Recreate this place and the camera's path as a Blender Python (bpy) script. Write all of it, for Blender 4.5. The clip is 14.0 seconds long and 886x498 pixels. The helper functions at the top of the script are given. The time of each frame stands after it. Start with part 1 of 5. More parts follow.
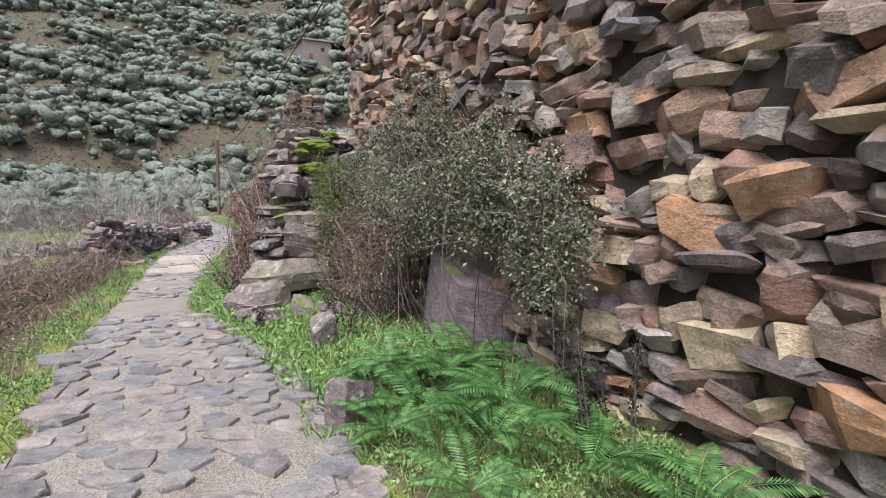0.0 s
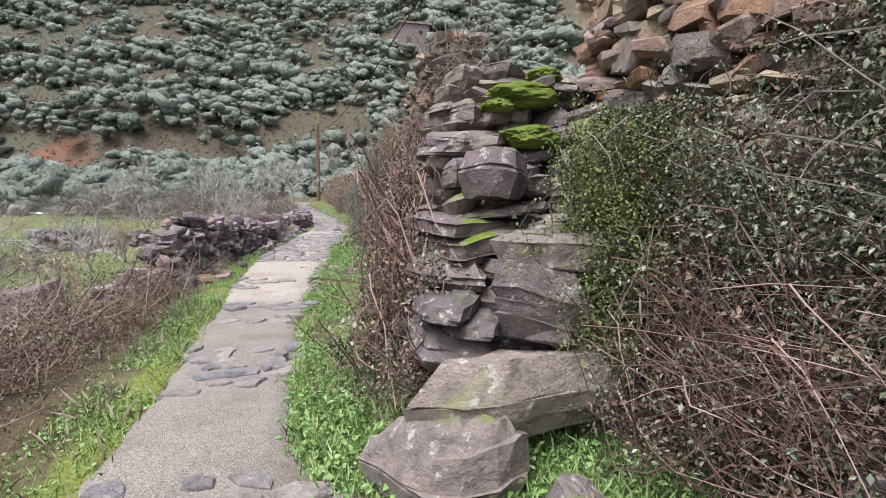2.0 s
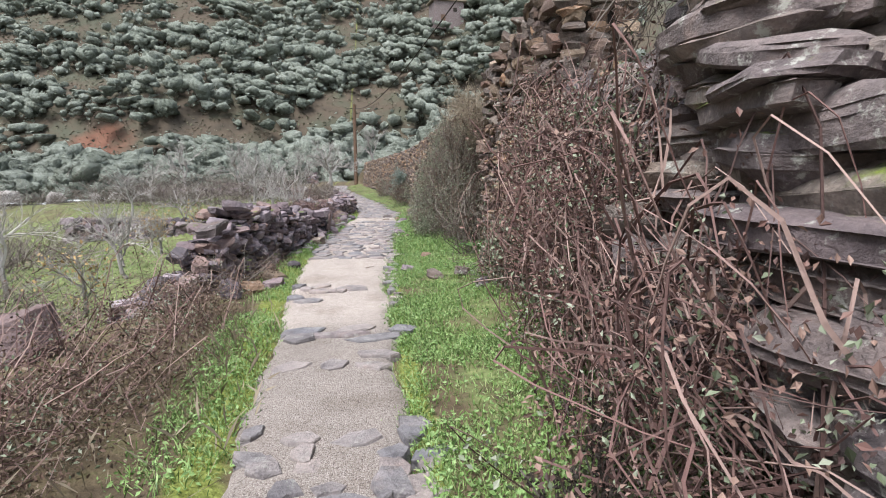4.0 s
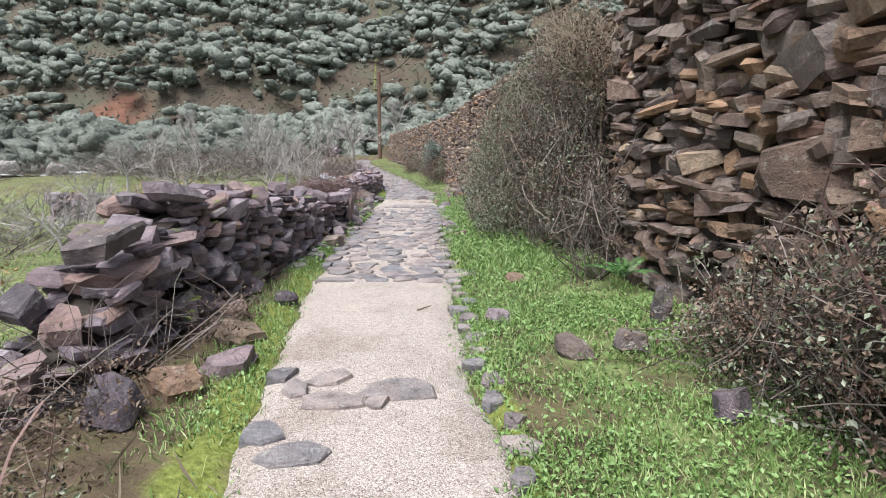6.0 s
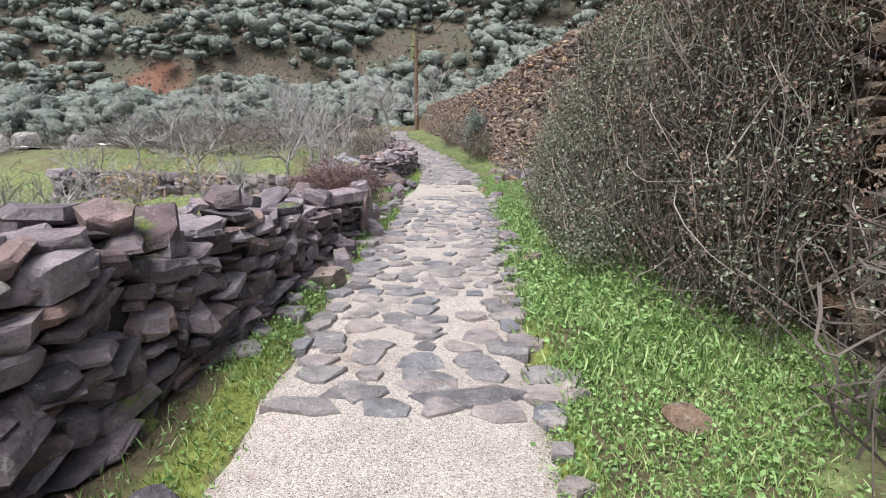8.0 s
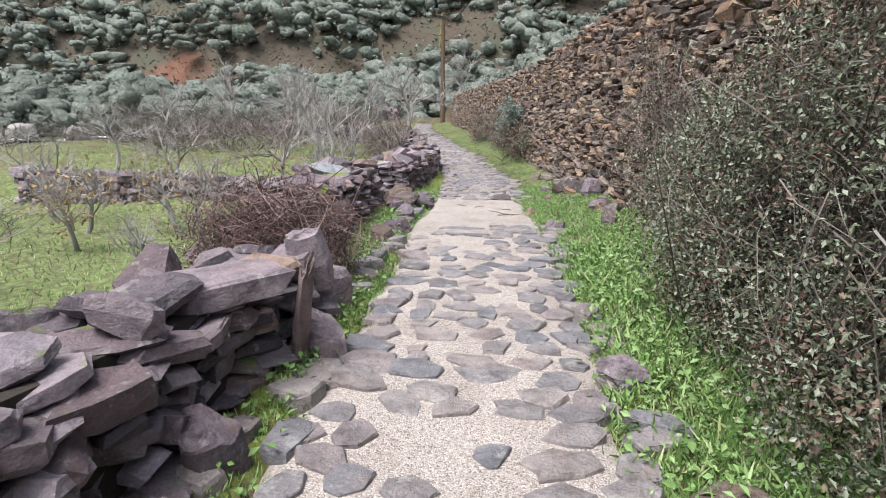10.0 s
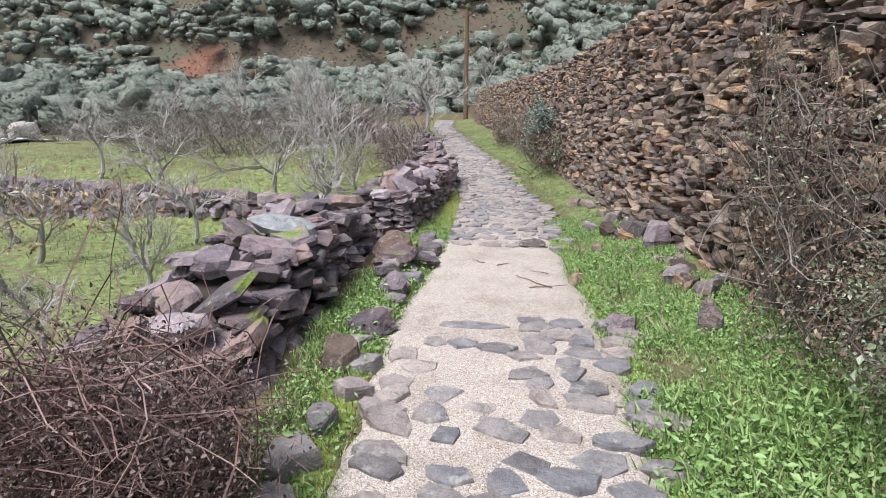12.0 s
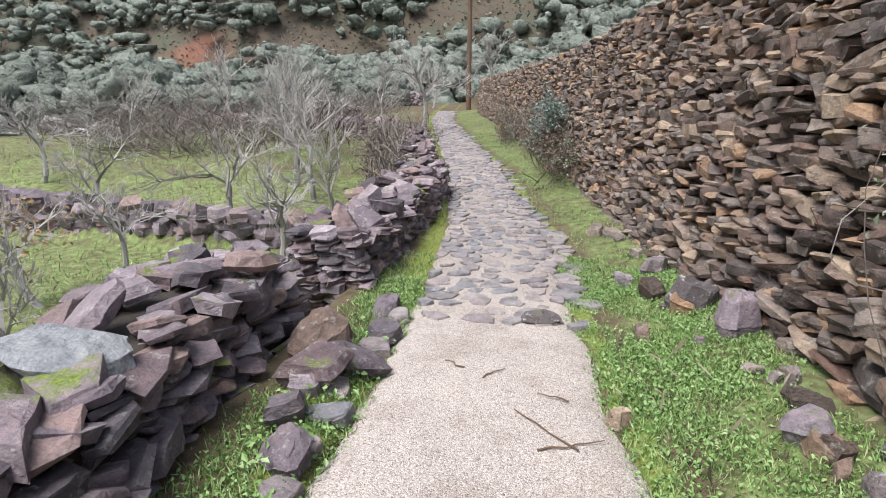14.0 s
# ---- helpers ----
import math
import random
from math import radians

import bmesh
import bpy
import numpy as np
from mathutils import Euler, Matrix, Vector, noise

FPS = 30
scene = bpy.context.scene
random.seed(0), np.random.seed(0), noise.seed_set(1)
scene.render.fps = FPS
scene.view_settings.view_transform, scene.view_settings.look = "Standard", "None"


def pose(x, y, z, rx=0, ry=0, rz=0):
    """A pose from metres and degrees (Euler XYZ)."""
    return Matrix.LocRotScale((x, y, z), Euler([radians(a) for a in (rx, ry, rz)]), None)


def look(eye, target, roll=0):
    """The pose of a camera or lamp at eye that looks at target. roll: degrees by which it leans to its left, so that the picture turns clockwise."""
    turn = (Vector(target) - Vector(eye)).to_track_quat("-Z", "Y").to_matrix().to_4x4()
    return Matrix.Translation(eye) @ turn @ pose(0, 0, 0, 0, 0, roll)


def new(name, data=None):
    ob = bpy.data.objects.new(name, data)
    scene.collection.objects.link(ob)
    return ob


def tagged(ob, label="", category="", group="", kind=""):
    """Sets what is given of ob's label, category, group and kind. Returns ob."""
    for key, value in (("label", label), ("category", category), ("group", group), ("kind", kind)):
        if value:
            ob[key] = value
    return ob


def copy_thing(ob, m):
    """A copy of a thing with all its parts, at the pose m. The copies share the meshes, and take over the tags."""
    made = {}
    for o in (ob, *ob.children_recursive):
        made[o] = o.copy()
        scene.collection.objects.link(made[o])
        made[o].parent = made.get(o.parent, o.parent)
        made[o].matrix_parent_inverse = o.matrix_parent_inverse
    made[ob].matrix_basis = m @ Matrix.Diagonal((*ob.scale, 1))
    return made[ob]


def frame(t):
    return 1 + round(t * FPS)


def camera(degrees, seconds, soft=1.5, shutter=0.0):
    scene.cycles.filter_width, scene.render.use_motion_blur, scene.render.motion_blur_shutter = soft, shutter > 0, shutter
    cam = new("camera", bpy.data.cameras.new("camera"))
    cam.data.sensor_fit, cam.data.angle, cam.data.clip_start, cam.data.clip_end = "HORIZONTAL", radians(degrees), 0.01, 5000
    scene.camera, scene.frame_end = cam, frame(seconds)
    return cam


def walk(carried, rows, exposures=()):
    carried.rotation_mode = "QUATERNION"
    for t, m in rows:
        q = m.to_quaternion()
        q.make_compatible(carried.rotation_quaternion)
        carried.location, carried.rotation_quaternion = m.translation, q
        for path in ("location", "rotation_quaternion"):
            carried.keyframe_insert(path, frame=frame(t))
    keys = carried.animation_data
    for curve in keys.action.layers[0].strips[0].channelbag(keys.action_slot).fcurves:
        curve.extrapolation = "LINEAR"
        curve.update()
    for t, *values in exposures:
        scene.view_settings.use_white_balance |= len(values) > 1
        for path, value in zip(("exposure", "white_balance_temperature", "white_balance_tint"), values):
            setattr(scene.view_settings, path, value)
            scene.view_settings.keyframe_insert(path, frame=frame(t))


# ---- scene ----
cam = camera(75.0, 14.0, soft=1.0)
PATH = [
    (0, (1.674, -2.79, 1.25), (2.287, -0.892, 1.101), -0.3),
    (0.5, (1.655, -1.345, 1.308), (2.178, 0.578, 1.142), -0.3),
    (1, (1.485, -0.029, 1.328), (1.914, 1.916, 1.147), -0.0),
    (1.5, (1.374, 0.944, 1.359), (1.731, 2.903, 1.17), 0.2),
    (2, (1.257, 1.602, 1.406), (1.57, 3.567, 1.209), 0.2),
    (2.5, (1.073, 2.181, 1.428), (1.355, 4.15, 1.213), -0.1),
    (3, (0.926, 2.682, 1.423), (1.178, 4.653, 1.192), -0.2),
    (3.5, (0.754, 3.166, 1.389), (0.974, 5.137, 1.138), -0.4),
    (3.7, (0.699, 3.384, 1.388), (0.909, 5.356, 1.135), -0.5),
    (5.8, (0.242, 7.63, 1.268), (0.397, 9.597, 0.938), 0.2),
    (6, (0.254, 7.866, 1.271), (0.383, 9.833, 0.932), 0.1),
    (6.5, (0.208, 8.558, 1.31), (0.277, 10.525, 0.955), -0.1),
    (7, (0.237, 9.202, 1.295), (0.26, 11.166, 0.916), -0.1),
    (7.2, (0.232, 9.465, 1.361), (0.254, 11.422, 0.948), -0.1),
    (9.3, (0.223, 13.476, 1.278), (0.163, 15.425, 0.83), 0.4),
    (9.5, (0.202, 13.78, 1.288), (0.134, 15.728, 0.837), 0.3),
    (10, (0.199, 14.555, 1.296), (0.112, 16.499, 0.833), 0.3),
    (10.5, (0.14, 15.254, 1.329), (0.031, 17.195, 0.859), 0.3),
    (11, (0.105, 15.841, 1.526), (-0.028, 17.779, 1.051), 0.2),
    (11.5, (0.196, 16.439, 1.549), (0.042, 18.375, 1.07), 0.3),
    (12, (0.232, 17.027, 1.584), (0.064, 18.959, 1.096), 0.3),
    (12.5, (0.23, 17.629, 1.684), (0.054, 19.558, 1.185), 0.4),
    (13, (0.337, 18.243, 1.701), (0.155, 20.168, 1.193), 0.4),
    (13.5, (0.383, 18.851, 1.694), (0.198, 20.774, 1.177), 0.4),
    (14, (0.35, 19.507, 1.689), (0.164, 21.428, 1.165), 0.3),
]
walk(cam, [(t, look(eye, target, roll)) for t, eye, target, roll in PATH])

# ---- light: a bright overcast winter day in a deep valley ----
world = bpy.data.worlds.new("overcast_sky")
scene.world = world
world.use_nodes = True
wn = world.node_tree
sky = wn.nodes.new("ShaderNodeTexSky")
sky.sky_type = "NISHITA"
sky.sun_disc = False
sky.sun_elevation, sky.sun_rotation = radians(48), radians(200)
sky.air_density, sky.dust_density, sky.ozone_density = 1.0, 1.0, 1.2
grey = wn.nodes.new("ShaderNodeHueSaturation")
grey.inputs["Saturation"].default_value = 0.5
wn.links.new(sky.outputs[0], grey.inputs["Color"])
wn.links.new(grey.outputs[0], wn.nodes["Background"].inputs["Color"])
wn.nodes["Background"].inputs["Strength"].default_value = 0.112

sun = new("sun", bpy.data.lights.new("sun", "SUN"))
sun.data.energy, sun.data.angle, sun.data.color = 2.6, radians(36), (1.0, 0.985, 0.98)
sun.matrix_world = look((-17, -15, 47), (0, 0, 0))
scene.view_settings.exposure = 1.42

# ---- materials ----


def nodes_of(name, rough=0.85):
    m = bpy.data.materials.new(name)
    m.use_nodes = True
    nt = m.node_tree
    b = nt.nodes["Principled BSDF"]
    b.inputs["Roughness"].default_value = rough
    b.inputs["Specular IOR Level"].default_value = 0.3
    return m, nt, b


def node(nt, kind, **values):
    n = nt.nodes.new(kind)
    for k, v in values.items():
        n.inputs[k].default_value = v
    return n


def ramp(nt, fac, stops):
    r = nt.nodes.new("ShaderNodeValToRGB")
    e = r.color_ramp.elements
    while len(e) < len(stops):
        e.new(0.5)
    for el, (p, c) in zip(e, stops):
        el.position, el.color = p, (*c, 1)
    nt.links.new(fac, r.inputs[0])
    return r.outputs[0]


def mixed(nt, fac, a, b, mode="MIX"):
    n = nt.nodes.new("ShaderNodeMix")
    n.data_type, n.blend_type = "RGBA", mode
    for v, i in ((fac, 0), (a, 6), (b, 7)):
        if isinstance(v, (int, float)):
            n.inputs[i].default_value = v
        elif isinstance(v, tuple):
            n.inputs[i].default_value = (*v, 1)
        else:
            nt.links.new(v, n.inputs[i])
    return n.outputs[2]


def maths(nt, op, a, b=0.0):
    n = nt.nodes.new("ShaderNodeMath")
    n.operation = op
    for i, v in enumerate((a, b)):
        if isinstance(v, (int, float)):
            n.inputs[i].default_value = v
        else:
            nt.links.new(v, n.inputs[i])
    return n.outputs[0]


def chance(nt):
    """One random number for each piece, whether it is an object or an island of a mesh."""
    o, g = nt.nodes.new("ShaderNodeObjectInfo"), nt.nodes.new("ShaderNodeNewGeometry")
    return maths(nt, "FRACT", maths(nt, "ADD", o.outputs["Random"], g.outputs["Random Per Island"]))


def fine(nt, scale, detail=4.0, vector=None, rough=0.6):
    n = node(nt, "ShaderNodeTexNoise", Scale=scale, Detail=detail, Roughness=rough)
    if vector is None:
        vector = nt.nodes.new("ShaderNodeNewGeometry").outputs["Position"]
    nt.links.new(vector, n.inputs["Vector"])
    return n.outputs["Fac"]


def bump(nt, b, height, strength=0.5, distance=0.02):
    n = node(nt, "ShaderNodeBump", Strength=strength, Distance=distance)
    nt.links.new(height, n.inputs["Height"])
    nt.links.new(n.outputs[0], b.inputs["Normal"])


def rock(name, tones, moss=0.0, lichen=0.15, rough=0.8, stain=0.18):
    """Broken slate: a tone for each stone, split layers, lichen spots and moss on its upper sides."""
    m, nt, b = nodes_of(name, rough)
    k = chance(nt)
    col = ramp(nt, k, [(i / (len(tones) - 1), c) for i, c in enumerate(tones)])
    geo = nt.nodes.new("ShaderNodeNewGeometry")
    col = mixed(nt, 0.75, col, ramp(nt, fine(nt, 9, 6), [(0.28, (0.42, 0.39, 0.4)), (0.48, (1.0, 0.96, 0.94)), (0.72, (1.5, 1.4, 1.34))]), "MULTIPLY")
    col = mixed(nt, 0.5, col, ramp(nt, fine(nt, 70, 5), [(0.3, (0.5, 0.5, 0.5)), (0.7, (1.3, 1.3, 1.3))]), "MULTIPLY")
    rust = ramp(nt, fine(nt, 4.3, 5), [(0.57, (0, 0, 0)), (0.72, (1, 1, 1))])
    col = mixed(nt, maths(nt, "MULTIPLY", rust, stain), col, (0.27, 0.145, 0.08))
    spots = ramp(nt, fine(nt, 11, 8, rough=0.72), [(0.57, (0, 0, 0)), (0.64, (1, 1, 1))])
    col = mixed(nt, maths(nt, "MULTIPLY", spots, lichen * 3), col, (0.42, 0.42, 0.38))
    if moss:
        up = nt.nodes.new("ShaderNodeSeparateXYZ")
        nt.links.new(geo.outputs["Normal"], up.inputs[0])
        f = maths(nt, "MULTIPLY", ramp(nt, up.outputs[2], [(0.35, (0, 0, 0)), (0.8, (1, 1, 1))]),
                  ramp(nt, fine(nt, 2.3, 5), [(0.62 - moss * 0.3, (0, 0, 0)), (0.7 - moss * 0.2, (1, 1, 1))]))
        col = mixed(nt, f, col, ramp(nt, fine(nt, 60), [(0.3, (0.06, 0.09, 0.015)), (0.7, (0.2, 0.26, 0.04))]))
    nt.links.new(col, b.inputs["Base Color"])
    lay = nt.nodes.new("ShaderNodeMapping")
    nt.links.new(geo.outputs["Position"], lay.inputs[0])
    lay.inputs["Scale"].default_value = (1.0, 1.0, 1.6)
    lay.inputs["Rotation"].default_value = (0.25, 0.3, 0)
    h = maths(nt, "ADD", fine(nt, 7, 8, lay.outputs[0], 0.64), maths(nt, "MULTIPLY", fine(nt, 40, 7, None, 0.68), 0.45))
    bump(nt, b, h, 1.0, 0.04)
    return m


def blotched(name, tones, scale=6.0, grain=80.0, rough=0.9, relief=0.01, by_piece=0.0):
    """A rough natural surface with blotches and grain; by_piece shifts the tone from piece to piece."""
    m, nt, b = nodes_of(name, rough)
    f = maths(nt, "ADD", maths(nt, "MULTIPLY", fine(nt, scale, 6), 0.6), maths(nt, "MULTIPLY", fine(nt, grain, 3), 0.4))
    if by_piece:
        f = maths(nt, "ADD", maths(nt, "MULTIPLY", f, 1 - by_piece), maths(nt, "MULTIPLY", chance(nt), by_piece))
    col = ramp(nt, f, [(0.22 + 0.56 * i / (len(tones) - 1), c) for i, c in enumerate(tones)])
    nt.links.new(col, b.inputs["Base Color"])
    bump(nt, b, fine(nt, grain, 5), 0.6, relief)
    return m


SLATE_DARK = rock("dark_purple_slate", [(0.047, 0.04, 0.048), (0.159, 0.132, 0.154), (0.075, 0.067, 0.077), (0.261, 0.221, 0.245), (0.107, 0.079, 0.086), (0.316, 0.276, 0.305), (0.127, 0.106, 0.124), (0.23, 0.161, 0.143), (0.19, 0.161, 0.185)], moss=0.08, lichen=0.12)
SLATE_BROWN = rock("brown_rusty_slate", [(0.044, 0.034, 0.031), (0.182, 0.131, 0.107), (0.079, 0.069, 0.067), (0.292, 0.191, 0.122), (0.146, 0.125, 0.113), (0.073, 0.056, 0.049), (0.328, 0.257, 0.189), (0.102, 0.079, 0.073), (0.233, 0.201, 0.176), (0.131, 0.082, 0.064), (0.175, 0.155, 0.146)], lichen=0.12)
SLATE_RUST = rock("rust_stained_slate", [(0.075, 0.06, 0.062), (0.277, 0.19, 0.158), (0.15, 0.138, 0.151), (0.375, 0.215, 0.123), (0.217, 0.198, 0.189), (0.108, 0.086, 0.088), (0.451, 0.37, 0.264), (0.184, 0.142, 0.151), (0.334, 0.31, 0.291), (0.251, 0.138, 0.114), (0.292, 0.259, 0.229)], lichen=0.08, stain=0.45)
SLATE_GREY = rock("grey_lichen_slate", [(0.073, 0.064, 0.068), (0.198, 0.169, 0.169), (0.118, 0.102, 0.108), (0.264, 0.229, 0.202), (0.147, 0.12, 0.13), (0.22, 0.191, 0.18)], moss=0.12, lichen=0.3)
COBBLE = rock("worn_path_slate", [(0.129, 0.125, 0.136), (0.234, 0.214, 0.214), (0.154, 0.158, 0.177), (0.291, 0.258, 0.247), (0.194, 0.169, 0.177)], lichen=0.14, rough=0.55)
# Earth tone kept near black: the shade in wall gaps is put into colour.
CORE = blotched("gap_shade_earth", [(0.012, 0.01, 0.009), (0.05, 0.04, 0.032)], 5, 40)
SOIL = blotched("damp_soil", [(0.05, 0.035, 0.022), (0.13, 0.1, 0.06), (0.1, 0.1, 0.04)], 3, 60)
GRAVEL, nt, b = nodes_of("pale_washed_gravel_concrete", 0.85)
peb = node(nt, "ShaderNodeTexVoronoi", Scale=165.0)
nt.links.new(nt.nodes.new("ShaderNodeNewGeometry").outputs["Position"], peb.inputs["Vector"])
tone = nt.nodes.new("ShaderNodeSeparateColor")
nt.links.new(peb.outputs["Color"], tone.inputs[0])
col = ramp(nt, tone.outputs[0], [(0.0, (0.13, 0.1, 0.09)), (0.2, (0.28, 0.24, 0.215)), (0.7, (0.38, 0.335, 0.305)), (1.0, (0.52, 0.475, 0.445))])
col = mixed(nt, 0.35, col, ramp(nt, peb.outputs["Distance"], [(0.35, (1.0, 1.0, 1.0)), (0.9, (0.68, 0.64, 0.6))]), "MULTIPLY")
col = mixed(nt, 0.8, col, ramp(nt, fine(nt, 1.7, 8, rough=0.65), [(0.28, (0.62, 0.57, 0.52)), (0.5, (1, 1, 1)), (0.75, (1.15, 1.14, 1.12))]), "MULTIPLY")
old = nt.nodes.new("ShaderNodeAttribute")
old.attribute_name = "old"
col = mixed(nt, old.outputs["Fac"], col, (0.66, 0.66, 0.66), "MULTIPLY")
nt.links.new(col, b.inputs["Base Color"])
bump(nt, b, maths(nt, "SUBTRACT", 1.0, peb.outputs["Distance"]), 0.6, 0.01)
WOOD = blotched("weathered_pole_wood", [(0.07, 0.045, 0.03), (0.16, 0.1, 0.07)], 3, 60)
# Haze over the slope is put into these pale leaf tones; hollows are darker.
LEAF_OAK, nt, b = nodes_of("hazed_oak_foliage", 1.0)
b.inputs["Specular IOR Level"].default_value = 0.1
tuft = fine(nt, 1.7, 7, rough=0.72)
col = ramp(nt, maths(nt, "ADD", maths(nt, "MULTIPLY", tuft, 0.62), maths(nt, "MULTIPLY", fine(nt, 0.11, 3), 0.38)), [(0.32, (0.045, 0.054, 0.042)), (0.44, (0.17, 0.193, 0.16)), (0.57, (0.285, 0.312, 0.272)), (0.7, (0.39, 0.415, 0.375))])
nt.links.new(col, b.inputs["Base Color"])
bump(nt, b, tuft, 1.0, 0.9)
LEAF_BRAMBLE = blotched("bramble_leaves", [(0.038, 0.046, 0.026), (0.103, 0.128, 0.073), (0.179, 0.206, 0.142), (0.254, 0.274, 0.211)], 1.5, 30, 0.55, by_piece=0.7)
LEAF_DRY = blotched("dry_brown_leaves", [(0.05, 0.032, 0.025), (0.13, 0.083, 0.061), (0.187, 0.144, 0.108)], 1.5, 30, 0.7, by_piece=0.7)
RED_TWIG = blotched("reddish_dead_stems", [(0.072, 0.042, 0.038), (0.156, 0.09, 0.082), (0.288, 0.204, 0.18)], 1.0, 30, 0.8, by_piece=0.7)
TWIG = blotched("grey_brown_twigs", [(0.056, 0.043, 0.037), (0.136, 0.112, 0.096), (0.211, 0.186, 0.167)], 1.0, 30, 0.8, by_piece=0.7)
BARK = blotched("grey_lichened_bark", [(0.15, 0.135, 0.125), (0.28, 0.26, 0.245), (0.42, 0.4, 0.375)], 4, 50, 0.9, by_piece=0.3)
GRASS = blotched("fresh_grass", [(0.045, 0.094, 0.021), (0.139, 0.239, 0.059), (0.217, 0.328, 0.119), (0.317, 0.357, 0.168)], 0.9, 8, 0.5, by_piece=0.6)
STRAW = blotched("dry_grass", [(0.15, 0.12, 0.083), (0.3, 0.255, 0.188)], 1, 8, 0.7, by_piece=0.6)
FERN = blotched("fern_fronds", [(0.02, 0.061, 0.017), (0.051, 0.122, 0.034), (0.102, 0.197, 0.061)], 2, 10, 0.5, by_piece=0.6)
MOSS = blotched("bright_moss", [(0.042, 0.056, 0.01), (0.091, 0.126, 0.021), (0.154, 0.189, 0.042)], 9, 120, 0.95, 0.012)

# ---- shape helpers ----
rng = np.random.default_rng(7)


def tri_mesh(name, v, f, material):
    """A mesh from arrays of corners and of equal-sided faces."""
    me = bpy.data.meshes.new(name)
    v, f = np.asarray(v, np.float32), np.asarray(f, np.int32)
    n, k = f.shape
    me.vertices.add(len(v))
    me.vertices.foreach_set("co", v.ravel())
    me.loops.add(n * k)
    me.loops.foreach_set("vertex_index", f.ravel())
    me.polygons.add(n)
    me.polygons.foreach_set("loop_start", np.arange(0, n * k, k, dtype=np.int32))
    me.polygons.foreach_set("use_smooth", np.zeros(n, bool))
    me.update(calc_edges=True)
    me.materials.append(material)
    return me


def joined(pieces):
    """Corners and faces of many (v, f) pieces as one pair."""
    vs, fs, base = [], [], 0
    for v, f in pieces:
        vs.append(v)
        fs.append(f + base)
        base += len(v)
    return np.concatenate(vs), np.concatenate(fs)


def spread(v, f, places):
    """One shape laid at many places: (n, 4, 4) matrices."""
    places = np.asarray(places)
    hv = np.concatenate([v, np.ones((len(v), 1))], 1)
    out = np.einsum("nij,kj->nki", places, hv)[:, :, :3].reshape(-1, 3)
    ff = (f[None] + (np.arange(len(places)) * len(v))[:, None, None]).reshape(-1, f.shape[1])
    return out, ff


def turned(n, yaw=None, tilt=0.5, size=(1, 1, 1), vary=0.3, at=None):
    """n matrices with chance turns and sizes at the points given."""
    yaw = rng.uniform(0, 2 * math.pi, n) if yaw is None else yaw
    a, b = rng.normal(0, tilt, n), rng.normal(0, tilt, n)
    ca, sa, cb, sb, cy, sy = np.cos(a), np.sin(a), np.cos(b), np.sin(b), np.cos(yaw), np.sin(yaw)
    z, o = np.zeros(n), np.ones(n)
    rx = np.stack([np.stack([o, z, z], -1), np.stack([z, ca, -sa], -1), np.stack([z, sa, ca], -1)], 1)
    ry = np.stack([np.stack([cb, z, sb], -1), np.stack([z, o, z], -1), np.stack([-sb, z, cb], -1)], 1)
    rz = np.stack([np.stack([cy, -sy, z], -1), np.stack([sy, cy, z], -1), np.stack([z, z, o], -1)], 1)
    r = rz @ ry @ rx
    s = np.asarray(size) * (1 + rng.uniform(-vary, vary, (n, 1)))
    m = np.zeros((n, 4, 4))
    m[:, :3, :3] = r * s[:, None, :]
    m[:, :3, 3] = at
    m[:, 3, 3] = 1
    return m


def slab_shape(sides, seed):
    """A broken piece of slate in a unit box: a ragged outline, a split ledge and two cleft faces."""
    r = np.random.default_rng(seed)
    a = np.sort((np.arange(sides) + r.uniform(-0.38, 0.38, sides)) * 2 * math.pi / sides)
    sq = 1 / np.maximum(np.abs(np.cos(a)), np.abs(np.sin(a)))
    rad = 0.5 * (0.5 * sq + 0.5) * r.uniform(0.66, 1.08, sides)
    level = r.uniform(-0.2, 0.3)
    rings = []
    for z, k, slip in ((-0.5, r.uniform(0.72, 0.96), 0.07), (level, 1.0, 0.0), (0.5, r.uniform(0.78, 0.97), 0.07)):
        q = rad * k * r.uniform(0.9, 1.06, sides)
        zz = z + r.uniform(-0.16, 0.16, sides)
        rings.append(np.stack([q * np.cos(a) + r.uniform(-slip, slip), q * np.sin(a) + r.uniform(-slip, slip), zz], 1))
    v = np.concatenate(rings + [[[0, 0, -0.5]], [[r.uniform(-0.15, 0.15), r.uniform(-0.15, 0.15), 0.5 + r.uniform(-0.1, 0.14)]]])
    thin = r.uniform(0.0, 0.6, 2)
    v[:, 2] *= 1 - np.where(v[:, 0] > 0, thin[0], thin[1]) * np.minimum(1, 2 * np.abs(v[:, 0])) ** 1.6
    v[:, 2] += r.uniform(-0.28, 0.28) * v[:, 0] + r.uniform(-0.24, 0.24) * v[:, 1]
    f = []
    for k in range(2):
        for i in range(sides):
            j = (i + 1) % sides
            f += [(k * sides + i, k * sides + j, k * sides + sides + j), (k * sides + i, k * sides + sides + j, k * sides + sides + i)]
    for i in range(sides):
        j = (i + 1) % sides
        f += [(3 * sides, j, i), (3 * sides + 1, 2 * sides + i, 2 * sides + j)]
    return v, np.array(f)


SLABS = [slab_shape(5 + k % 5, 40 + k) for k in range(44)]


def part(name, mesh, parent, label="", m=None):
    ob = new(name, mesh)
    ob.parent = parent
    if m is not None:
        ob.matrix_basis = m
    return tagged(ob, label)


def mat4(m):
    return Matrix([list(r) for r in m])


def shared_slabs(material):
    return [tri_mesh("slab", v, f, material) for v, f in SLABS]


